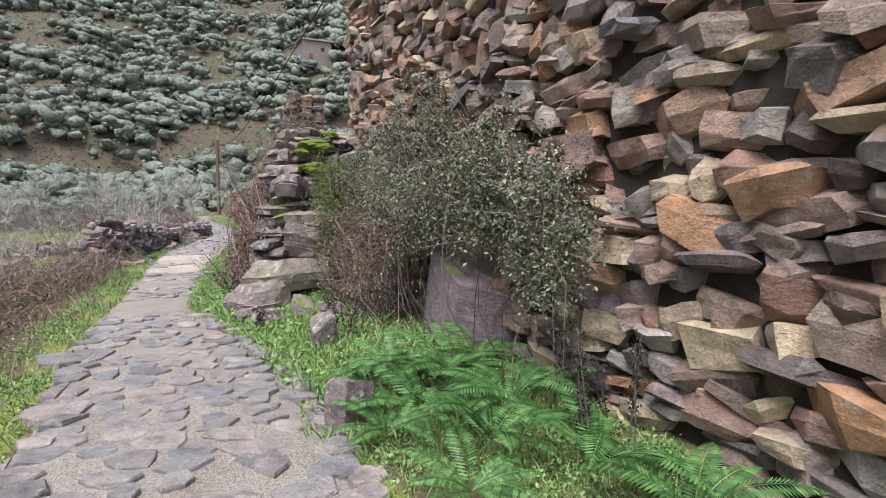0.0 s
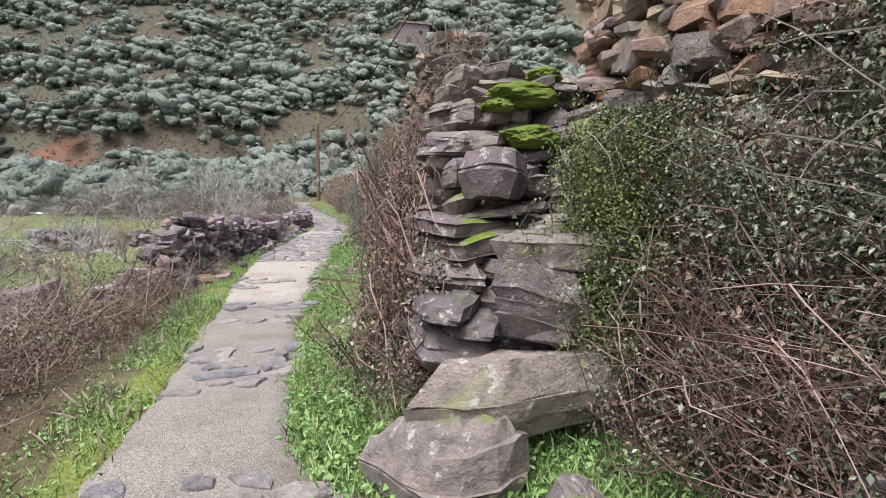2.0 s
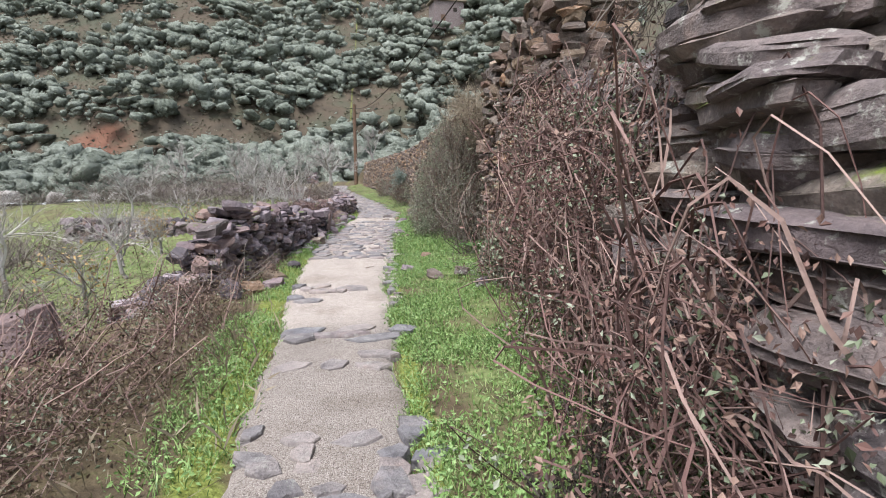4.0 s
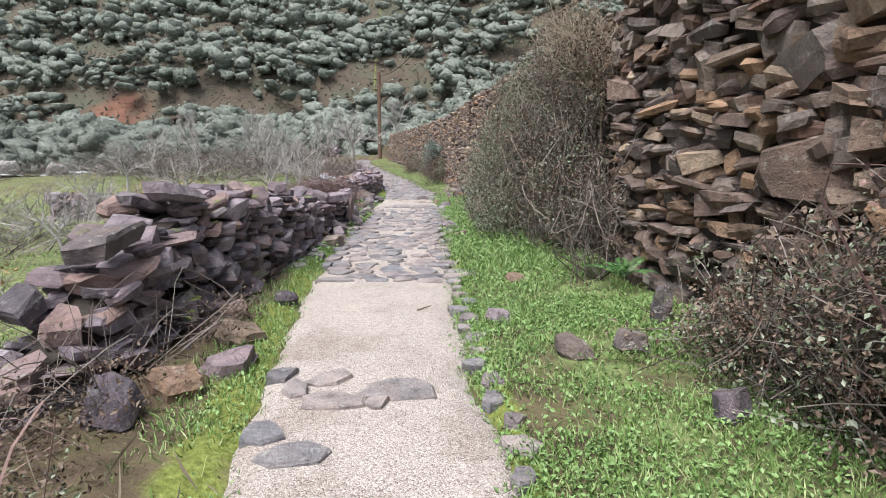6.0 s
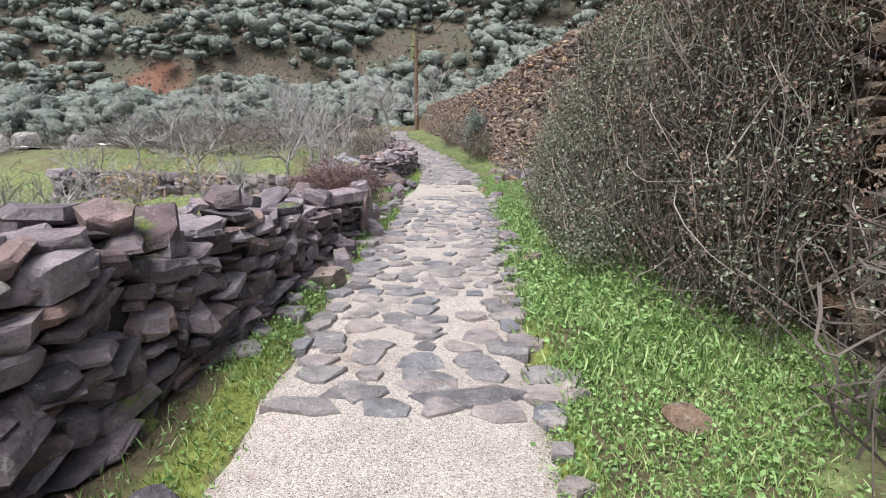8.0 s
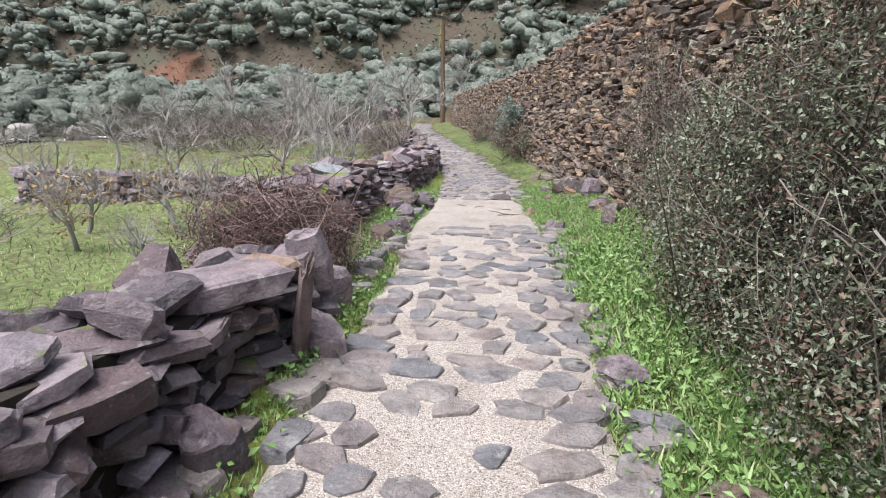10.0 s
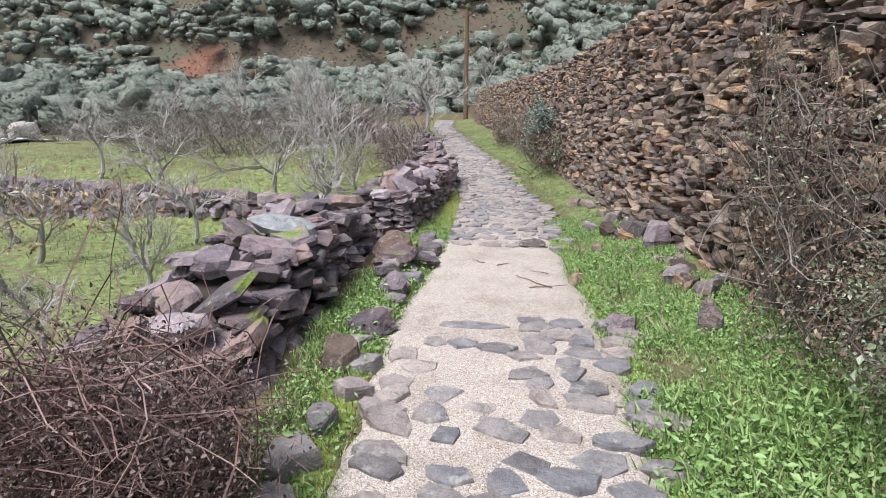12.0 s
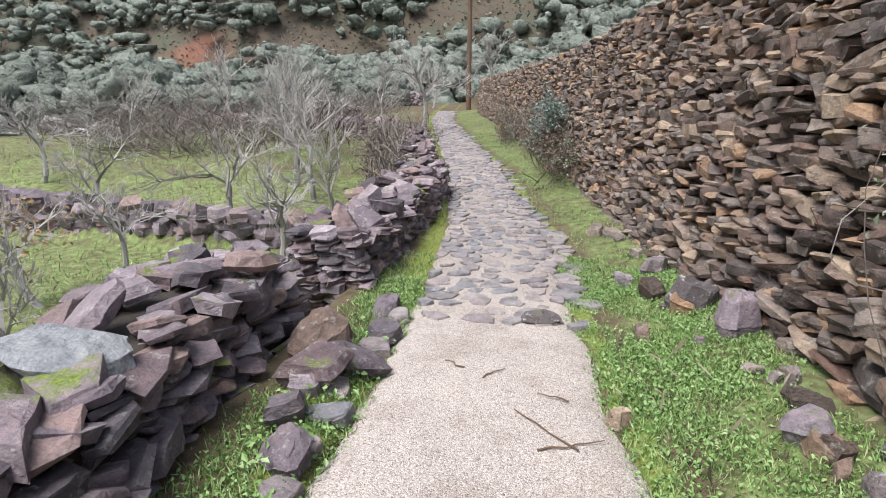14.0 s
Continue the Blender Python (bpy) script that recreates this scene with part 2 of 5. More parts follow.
def tubes(lines, sides=3):
    """Thin tapered stems: each line is (points, first radius, last radius)."""
    pieces = []
    ang = np.arange(sides) * 2 * math.pi / sides
    for p, r0, r1 in lines:
        p = np.asarray(p, float)
        n = len(p)
        d = np.gradient(p, axis=0)
        d /= np.linalg.norm(d, axis=1)[:, None] + 1e-9
        ref = np.where(np.abs(d[:, 2:3]) > 0.9, [[1.0, 0, 0]], [[0, 0, 1.0]])
        s = np.cross(d, ref)
        s /= np.linalg.norm(s, axis=1)[:, None] + 1e-9
        u = np.cross(s, d)
        r = np.linspace(r0, r1, n)[:, None, None]
        v = p[:, None] + r * (s[:, None] * np.cos(ang)[None, :, None] + u[:, None] * np.sin(ang)[None, :, None])
        f = [(i * sides + k, i * sides + (k + 1) % sides, (i + 1) * sides + (k + 1) % sides, (i + 1) * sides + k)
             for i in range(n - 1) for k in range(sides)]
        pieces.append((v.reshape(-1, 3), np.array(f)))
    return joined(pieces)


LEAF = (np.array([[0, 0, 0], [0.5, 0.28, 0.1], [1, 0, -0.05], [0.5, -0.28, 0.1]]), np.array([[0, 1, 2, 3]]))
BLADE = (np.array([[-0.5, 0, 0], [0.5, 0, 0], [0.3, 0.25, 0.6], [0, 0.6, 1.0]]), np.array([[0, 1, 2, 3]]))

# ---- lie of the land ----
PY = [-8, -3, 1, 3, 4.5, 6, 8, 11.5, 14.5, 17, 19, 21, 24, 27, 30, 34, 40, 54, 66, 90]
PL = [0.9, 0.65, 0.4, 0.1, 0.0, -0.1, -0.25, -0.57, -0.68, -0.52, -0.42, -0.5, -0.34, -0.34, -0.55, -0.95, -1.8, -3.7, -4.6, -5.5]
PR = [2.6, 2.3, 1.95, 1.5, 1.0, 0.73, 0.68, 0.62, 0.75, 0.85, 1.0, 1.07, 1.0, 1.05, 0.75, 0.4, -0.55, -2.6, -3.4, -4.2]
ZY = [-8, 20, 22, 25, 30, 40, 64, 90]
ZV = [0.0, 0.0, -0.05, -0.15, -0.2, -0.12, 0.22, 0.6]
# foot of the low walls beside the path, and of the high walls across it
LY = [-8, 4, 9, 10.6, 13, 15.6, 17.8, 21, 24, 30, 34, 40, 54, 90]
LX = [-1.6, -2.2, -2.0, -1.35, -1.05, -0.85, -0.7, -1.1, -0.95, -0.62, -1.15, -2.1, -4.2, -8]
RY = [-8, 0, 3.6, 4.4, 6.2, 10, 13, 20, 25, 28, 34, 45, 60, 90]
RX = [3.75, 3.5, 3.2, 2.2, 2.1, 2.2, 2.25, 2.3, 2.15, 2.0, 1.75, 0.6, -1.2, -4]


def smooth(a, b, x):
    t = np.clip((x - a) / (b - a), 0, 1)
    return t * t * (3 - 2 * t)


def path_z(y):
    return np.interp(y, ZY, ZV)


def wave(x, y, s, k=0.0):
    return np.sin(x * s + 1.3 * np.sin(y * s * 0.7 + k)) * np.cos(y * s * 0.9 + k + 0.8 * np.sin(x * s * 0.6))


def land(x, y):
    """Height of the ground."""
    x, y = np.asarray(x, float), np.asarray(y, float)
    pl, pr, zp = np.interp(y, PY, PL), np.interp(y, PY, PR), path_z(y)
    lx, rx = np.interp(y, LY, LX), np.interp(y, RY, RX)
    z = zp + 0 * x
    on = smooth(0, 0.12, pl - x) + smooth(0, 0.12, x - pr)
    z = z - 0.03 + on * (0.035 + 0.018 * wave(x, y, 5) + 0.03 * wave(x, y, 1.7, 2))
    z = z + smooth(0.1, 1.6, x - pr) * 0.16 * smooth(-6, 5, y)
    # the meadow below the low wall, stepping down to the stream
    u = lx - x
    drop = 0.95 * smooth(0.1, 0.9, u) + 0.05 * np.clip(u - 1, 0, 14) + 0.5 * smooth(14, 24, u)
    drop = drop * (1 - smooth(32, 36, y) * 0.55) * (1 - 0.5 * smooth(50, 70, y)) * (1 - smooth(75, 100, y))
    drop = drop - 0.5 * smooth(2.5, 4.5, u) * smooth(29.6, 30.4, y + 0.25 * (x + 5)) * (1 - smooth(45, 60, y))
    z = z - drop + smooth(0.5, 3, u) * 0.08 * wave(x, y, 0.8)
    # terraces behind the high walls
    top = np.interp(y, [3.9, 4.3, 9, 13, 20, 30, 60, 90], [0, 1.7, 1.9, 2.2, 2.6, 2.5, 2.2, 2.0])
    z = z + smooth(0.35, 0.75, x - rx) * top * smooth(3.9, 4.4, y) * (1 - smooth(62, 95, y)) + 0.25 * np.clip(x - rx - 3, 0, 60) * smooth(2, 10, y)
    # the far side of the valley
    s = (y - 96) + 0.18 * x + 7 * wave(x, y, 0.021) + 3 * wave(x, y, 0.06, 3)
    z = z + 0.62 * np.maximum(0, s) * smooth(0, 30, s) * (1 + 0.06 * wave(x, y, 0.04, 1))
    w = -(x + 75) - 0.25 * y
    z = z + 0.55 * np.maximum(0, w) * smooth(0, 30, w)
    return z


# ---- ground ----
gx = np.concatenate([np.linspace(-420, -40, 60), np.arange(-39, -8, 1.0), np.arange(-8, -3, 0.25), np.arange(-3, 4.6, 0.085), np.arange(4.7, 12, 0.5), np.arange(12, 60, 3.0), np.linspace(62, 420, 50)])
gy = np.concatenate([np.linspace(-260, -12, 30), np.arange(-10, -4, 0.3), np.arange(-4, 30, 0.09), np.arange(30, 50, 0.3), np.arange(50, 120, 1.5), np.linspace(121, 460, 110)])
X, Y = np.meshgrid(gx, gy)
Z = land(X, Y)
nx, ny = len(gx), len(gy)
idx = np.arange(nx * ny).reshape(ny, nx)
quads = np.stack([idx[:-1, :-1], idx[:-1, 1:], idx[1:, 1:], idx[1:, :-1]], -1).reshape(-1, 4)
GROUND, nt, b = nodes_of("grassy_valley_soil", 0.95)


def mask(key, scale, low, high):
    a = nt.nodes.new("ShaderNodeAttribute")
    a.attribute_name = key
    return ramp(nt, maths(nt, "ADD", a.outputs["Fac"], maths(nt, "MULTIPLY", maths(nt, "SUBTRACT", fine(nt, scale, 6), 0.5), 1.2)), [(low, (0, 0, 0)), (high, (1, 1, 1))])


col = ramp(nt, fine(nt, 4, 8), [(0.3, (0.05, 0.035, 0.022)), (0.55, (0.11, 0.085, 0.05)), (0.75, (0.09, 0.1, 0.035))])
col = mixed(nt, mask("meadow", 1.2, 0.35, 0.7), col, ramp(nt, fine(nt, 7, 8), [(0.3, (0.06, 0.05, 0.03)), (0.42, (0.1, 0.095, 0.045)), (0.55, (0.13, 0.17, 0.06)), (0.7, (0.21, 0.23, 0.1))]))
col = mixed(nt, mask("hill", 0.05, 0.4, 0.7), col, ramp(nt, fine(nt, 0.11, 8), [(0.3, (0.04, 0.034, 0.026)), (0.45, (0.075, 0.058, 0.042)), (0.6, (0.06, 0.064, 0.044)), (0.75, (0.09, 0.085, 0.072))]))
col = mixed(nt, mask("scree", 0.08, 0.5, 0.8), col, ramp(nt, fine(nt, 0.5, 8), [(0.3, (0.11, 0.105, 0.1)), (0.7, (0.24, 0.23, 0.22))]))
col = mixed(nt, mask("red", 0.15, 0.45, 0.8), col, ramp(nt, fine(nt, 0.4, 6), [(0.3, (0.09, 0.04, 0.026)), (0.7, (0.17, 0.085, 0.058))]))
col = mixed(nt, mask("moss", 5, 0.4, 0.75), col, ramp(nt, fine(nt, 30, 6), [(0.3, (0.09, 0.1, 0.015)), (0.55, (0.16, 0.19, 0.045)), (0.8, (0.27, 0.29, 0.09))]))
nt.links.new(col, b.inputs["Base Color"])
bump(nt, b, maths(nt, "ADD", fine(nt, 25, 8), fine(nt, 0.8, 6)), 0.7, 0.05)
ground = tagged(new("ground", tri_mesh("ground", np.stack([X, Y, Z], -1).reshape(-1, 3), quads, GROUND)),
                "green verges, meadow and steep scrubby valley side", "ground", kind="structure")
ground.data.polygons.foreach_set("use_smooth", np.ones(len(quads), bool))

lxg, plg, prg = np.interp(Y, LY, LX), np.interp(Y, PY, PL), np.interp(Y, PY, PR)
cover = {
    "meadow": smooth(0.5, 1.2, lxg - X) * (1 - smooth(60, 90, Y)) * smooth(6, 12, Y) * (1 - 0.45 * smooth(31, 36, Y)) + smooth(0.15, 0.5, X - prg) * (X < prg + 6) * (Y > -4) * (Y < 66) * 0.62,
    "moss": np.exp(-(((X - prg - 0.09) / 0.09) ** 2)) + np.exp(-(((plg - X - 0.14) / 0.17) ** 2)),
    "hill": smooth(60, 100, Y) + smooth(20, 60, lxg - X),
    "red": np.exp(-(((X + 54) / 9) ** 2 + ((Y - 118) / 10) ** 2)),
    "scree": smooth(0.05, 0.6, wave(X, Y, 0.017, 2.0) * smooth(150, 210, Y)),
}
for key, value in cover.items():
    ground.data.attributes.new(key, "FLOAT", "POINT").data.foreach_set("value", np.clip(value, 0, 1).astype(np.float32).ravel())

# ---- path ----
py = np.arange(-7, 66, 0.1)
pv, nacross = [], 13
for y in py:
    for k in np.linspace(0, 1, nacross):
        a, b = np.interp(y, PY, PL), np.interp(y, PY, PR)
        wob = 0.025 * math.sin(y * 2.3) + 0.02 * math.sin(y * 7.7 + 1) + 0.012 * math.sin(y * 19)
        x = a - 0.03 + wob + (b - a + 0.06 + 0.04 * math.sin(y * 4.3 + 2)) * k - wob * k
        pv.append((x, y, path_z(y) + 0.012 + 0.012 * math.sin(k * math.pi) + 0.006 * wave(x, y, 4) - 0.05 * (k in (0, 1))))
i = np.arange(len(pv)).reshape(len(py), nacross)
pf = np.stack([i[:-1, :-1], i[:-1, 1:], i[1:, 1:], i[1:, :-1]], -1).reshape(-1, 4)
path = tagged(new("path", tri_mesh("path", pv, pf, GRAVEL)), "pale gravel footpath set with worn slate stones", "path", kind="structure")
path.data.polygons.foreach_set("use_smooth", np.ones(len(pf), bool))
# the first stretch is older, greyer concrete
path.data.attributes.new("old", "FLOAT", "POINT").data.foreach_set("value", (1 - smooth(8.6, 9.6, np.array(pv)[:, 1]) + 0.6 * smooth(24, 26, np.array(pv)[:, 1])).astype(np.float32))

# ---- dry stone walls ----


def dry_wall(name, label, line, thick, material, size, near, seed, kind="structure", ends=True, cap=True, rough=0.03, both=False, twist=0.35):
    """A wall of slate laid dry. line: rows of (x, y, foot, top, lean) on its face towards the path, in walking order;
    size: rows of a course's least and greatest height and a stone's least and greatest length;
    near: the stretch of y whose stones are pieces of their own."""
    r = np.random.default_rng(seed)
    line = np.asarray(line, float)
    run = np.concatenate([[0], np.cumsum(np.hypot(*np.diff(line[:, :2], axis=0).T))])
    root = tagged(new(name), label, "wall", kind=kind)
    hmin, hmax, lmin, lmax = size
    side = 1 if line[:, 0].mean() < np.interp(line[:, 1].mean(), PY, PL) + 0.3 else -1

    def on(s, z):
        x, y, f, t, lean = (np.interp(s, run, line[:, c]) for c in range(5))
        return x - side * lean * (z - f), y, f, t

    def way(s):
        a, b = on(max(s - 0.2, 0), 0), on(min(s + 0.2, run[-1]), 0)
        return math.atan2(b[1] - a[1], b[0] - a[0])

    # the wall's heart: near-black earth that paints the shade in its gaps
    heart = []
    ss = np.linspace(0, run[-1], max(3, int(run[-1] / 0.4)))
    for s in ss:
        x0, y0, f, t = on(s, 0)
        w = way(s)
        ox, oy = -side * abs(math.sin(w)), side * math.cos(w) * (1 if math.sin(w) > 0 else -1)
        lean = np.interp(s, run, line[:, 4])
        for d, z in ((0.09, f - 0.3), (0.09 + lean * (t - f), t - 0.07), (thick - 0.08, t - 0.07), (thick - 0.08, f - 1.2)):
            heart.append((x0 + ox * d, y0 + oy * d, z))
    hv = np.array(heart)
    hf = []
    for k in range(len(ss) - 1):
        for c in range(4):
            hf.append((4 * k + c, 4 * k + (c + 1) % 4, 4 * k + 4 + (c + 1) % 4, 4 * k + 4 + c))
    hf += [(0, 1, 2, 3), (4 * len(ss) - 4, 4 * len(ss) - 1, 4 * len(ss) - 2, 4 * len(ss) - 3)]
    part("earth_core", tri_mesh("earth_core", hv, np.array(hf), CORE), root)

    lay = []

    def stone(s, z, deep, length, depth, height, tilt=0.1, yaw=0.0):
        x, y, f, t = on(s, z)
        w = way(s)
        ox, oy = -side * abs(math.sin(w)), side * math.cos(w) * (1 if math.sin(w) > 0 else -1)
        m = turned(1, np.array([w + yaw]), 0.0, (length, depth, height), 0.0, (x + ox * deep, y + oy * deep, z))[0]
        roll = Euler((r.normal(0, tilt), r.normal(0, tilt * 1.3), r.normal(0, twist))).to_matrix().to_4x4()
        core = np.array(roll)
        q = m.copy()
        q[:3, :3] = m[:3, :3] / np.array([length, depth, height])
        q = q @ core
        q[:3, :3] = q[:3, :3] * np.array([length, depth, height])
        lay.append((q, y))

    zmin, zmax = line[:, 2].min() - 0.05, line[:, 3].max()
    for back in ((0, 1) if both else (0,)):
        z = zmin
        while z < zmax:
            h = r.uniform(hmin, hmax)
            s = r.uniform(-0.2, 0)
            while s < run[-1]:
                big = r.random() < 0.1
                ln = r.uniform(lmin, lmax) * (1.4 if big else 1)
                hh = h * r.uniform(0.6, 1.3) * (1.7 if big else 1)
                c = s + ln / 2
                x, y, f, t = on(min(max(c, 0), run[-1]), 0)
                zz = z + h / 2 + r.normal(0, h * 0.34)
                if f - 0.08 < zz < t - 0.02:
                    dp = r.uniform(0.22, 0.34)
                    deep = dp / 2 - r.normal(0.0, rough) - 0.02
                    stone(min(max(c, 0), run[-1]), zz, thick - deep if back else deep, ln * 1.2, dp, hh * 1.16, 0.13)
                s += ln * r.uniform(0.86, 1.0)
            z += h * 0.82
    if ends:
        for s in (0.0, run[-1]):
            x, y, f, t = on(s, 0)
            z = f
            while z < t:
                h = r.uniform(hmin, hmax)
                for d in np.arange(0.15, thick, 0.24):
                    stone(s, z + h / 2, d, r.uniform(0.25, 0.36), r.uniform(0.24, 0.36), h * 1.2, 0.12, r.normal(0, 0.4))
                z += h * 0.9
    if cap:
        s = 0.0
        while s < run[-1]:
            ln = r.uniform(lmin, lmax) * 1.3
            x, y, f, t = on(min(s + ln / 2, run[-1]), 0)
            lean = np.interp(s, run, line[:, 4]) * (t - f)
            for d in np.arange(0.12, thick - lean, 0.25):
                stone(min(s + ln / 2, run[-1]), t + r.normal(0, 0.045), lean + d + r.normal(0, 0.05), ln * r.uniform(0.6, 1.1), r.uniform(0.24, 0.44), r.uniform(0.05, 0.12) * 1.2, 0.2, r.normal(0, 0.5))
            s += ln * 0.85
    meshes = shared_slabs(material)
    order = [k for k, (_, y) in enumerate(lay) if near[0] <= y <= near[1]]
    single = set(order[:: max(1, math.ceil(len(order) / 300))] if len(order) > 420 else order[:300])
    rest = {}
    for k, (m, y) in enumerate(lay):
        c = int(r.integers(len(SLABS)))
        if k in single:
            part("stone", meshes[c], root, m=mat4(m))
        else:
            rest.setdefault(c, []).append(m)
    if rest:
        v, f = joined([spread(*SLABS[c], ms) for c, ms in rest.items()])
        tagged(part("stonework", tri_mesh("stonework", v, f, material), root), kind="stuff")
    return root


LOW = (0.035, 0.085, 0.18, 0.46)
dry_wall("wall_low_near", "low dry stone wall of dark purple slate beside the path",
         [(-1.7, 9.9, -0.45, 0.02, 0.1), (-1.42, 10.7, -0.22, 0.2, 0.15), (-1.3, 11.2, -0.12, 0.42, 0.2), (-1.22, 11.8, -0.08, 0.7, 0.2), (-1.15, 12.4, -0.04, 0.86, 0.2), (-1.05, 13, -0.02, 0.9, 0.2), (-0.88, 15.4, 0, 0.66, 0.15), (-0.68, 18.0, 0, 0.42, 0.12)],
         0.55, SLATE_DARK, LOW, (9, 19), 1, both=True)
dry_wall("wall_low_slumped", "slumped dry stone wall of loose purple slate",
         [(-1.3, 19.3, -0.15, 0.12, 0.2), (-1.12, 20.0, -0.1, 0.34, 0.2), (-1.06, 21, -0.12, 0.48, 0.15), (-1.1, 22, -0.15, 0.52, 0.15), (-1.2, 23.0, -0.15, 0.5, 0.2), (-1.2, 23.9, -0.15, 0.38, 0.3)],
         0.9, SLATE_DARK, (0.035, 0.08, 0.2, 0.42), (19, 25), 2, both=True, rough=0.07)
dry_wall("wall_low_far", "low dry stone wall of dark slate running on along the path",
         [(-0.8, 24.75, -0.45, 0.36, 0.1), (-0.62, 28, -0.25, 0.38, 0.1), (-0.6, 30.7, -0.25, 0.38, 0.1)],
         0.75, SLATE_DARK, LOW, (24, 31), 3, both=True)
dry_wall("wall_low_end", "last low slate wall at the bend of the path",
         [(-1.05, 33, -0.2, 0.3, 0.1), (-1.7, 37, -0.2, 0.35, 0.1), (-2.5, 42, -0.15, 0.35, 0.1)],
         0.7, SLATE_DARK, LOW, (0, 0), 4)
dry_wall("wall_house", "tall house wall of rust-brown slate laid dry", [(3.75, -6, -0.1, 5.6, 0.0), (3.5, 0, -0.05, 5.0, 0.0), (3.06, 6.0, 0.1, 4.1, 0.0)],
         0.6, SLATE_RUST, (0.05, 0.15, 0.18, 0.55), (-2.5, 6.2), 5, rough=0.025, twist=0.16)
dry_wall("wall_terrace_near", "rough retaining wall of grey mossy slate",
         [(2.35, 6.2, 0.1, 2.1, 0.15), (2.25, 9.5, 0.1, 2.3, 0.08)], 0.7, SLATE_GREY, (0.07, 0.16, 0.2, 0.55), (0, 0), 6)
dry_wall("wall_terrace_middle", "high terrace wall of brown slate laid dry",
         [(2.25, 9.4, 0.1, 3.4, 0.02), (2.2, 13.2, 0.1, 3.0, 0.02)], 0.7, SLATE_BROWN, (0.05, 0.12, 0.15, 0.5), (9, 14), 7, rough=0.035, twist=0.2)
dry_wall("wall_terrace_long", "long high terrace wall of brown slate above the grass verge",
         [(2.35, 13.2, 0.1, 2.8, 0.12), (2.4, 20, 0.05, 3.1, 0.2), (2.12, 25, 0.0, 3.1, 0.22), (1.95, 28.5, -0.1, 3.0, 0.2), (1.7, 34, -0.1, 2.7, 0.15), (0.6, 45, 0, 2.6, 0.1), (-1.3, 60, 0.2, 2.5, 0.1)],
         0.8, SLATE_BROWN, (0.05, 0.1, 0.14, 0.36), (21, 30), 8, rough=0.03, twist=0.25)

# ---- pole ----


def utility_pole():
    root = tagged(new("utility_pole"), "weathered brown wooden utility pole on the grass verge", "pole")
    v, f = tubes([([(0, 0, -0.4), (0, 0, 4), (0.02, 0, 8.3)], 0.2, 0.15)], 12)
    part("shaft", tri_mesh("shaft", v, f, WOOD), root)
    return root


pole = utility_pole()
pole.matrix_basis = pose(-2.14, 64.7, 0.2)

# ---- path stones ----


def cobble_shape(sides, seed):
    """A worn flat stone: sunk foot, blunt rim and slightly domed top, in a unit box."""
    r = np.random.default_rng(seed)
    a = np.sort((np.arange(sides) + r.uniform(-0.3, 0.3, sides)) * 2 * math.pi / sides)
    rad = 0.5 * r.uniform(0.66, 1.1, sides) * (0.5 / np.maximum(np.abs(np.cos(a)), np.abs(np.sin(a))) + 0.5)
    v = []
    for z, k in ((-0.5, 1.0), (0.3, 0.98), (0.46, 0.9)):
        v += [(q * k * math.cos(t), q * k * math.sin(t), z + r.uniform(-0.12, 0.1)) for q, t in zip(rad, a)]
    v += [(0.02, -0.03, 0.52)]
    f = []
    for k in range(2):
        for i in range(sides):
            j = (i + 1) % sides
            f += [(k * sides + i, k * sides + j, k * sides + sides + j), (k * sides + i, k * sides + sides + j, k * sides + sides + i)]
    f += [(3 * sides, 2 * sides + i, 2 * sides + (i + 1) % sides) for i in range(sides)]
    return np.array(v), np.array(f)


COBBLES = [cobble_shape(5 + k % 4, 90 + k) for k in range(20)]
cobble_meshes = [tri_mesh("path_stone", v, f, COBBLE) for v, f in COBBLES]
r = np.random.default_rng(21)
lay = []
# stretches of laid stones: from, to, share of the spots that hold a stone, stone size
for y0, y1, share, sz in ((-4.5, 4.4, 0.86, 0.25), (5.75, 6.9, 0.62, 0.22), (7.9, 8.25, 0.6, 0.3), (8.6, 9.0, 0.85, 0.36), (13.35, 13.7, 0.95, 0.3),
                          (13.7, 21.2, 0.93, 0.25), (23.9, 35, 0.9, 0.25), (35, 65.5, 0.9, 0.3)):
    y = y0
    while y < y1:
        a, b = np.interp(y, PY, PL) - 0.05, np.interp(y, PY, PR) + 0.02
        x = a + r.uniform(0, 0.12)
        while x < b:
            w, d = sz * r.uniform(0.65, 1.4), sz * r.uniform(0.6, 1.0)
            if r.random() < share and not (19.6 < y < 21.3 and x < 0.25 and r.random() < (y - 19.6) * 0.7):
                lay.append((turned(1, r.normal(0, 0.3, 1), 0.02, (w * 1.0, d, 0.07), 0.0, (x + w / 2, y + r.normal(0, 0.03), path_z(y) + 0.005 + r.uniform(-0.006, 0.009)))[0], y))
            x += w * r.uniform(0.92, 1.08) + 0.012
        y += sz * r.uniform(0.66, 0.8)
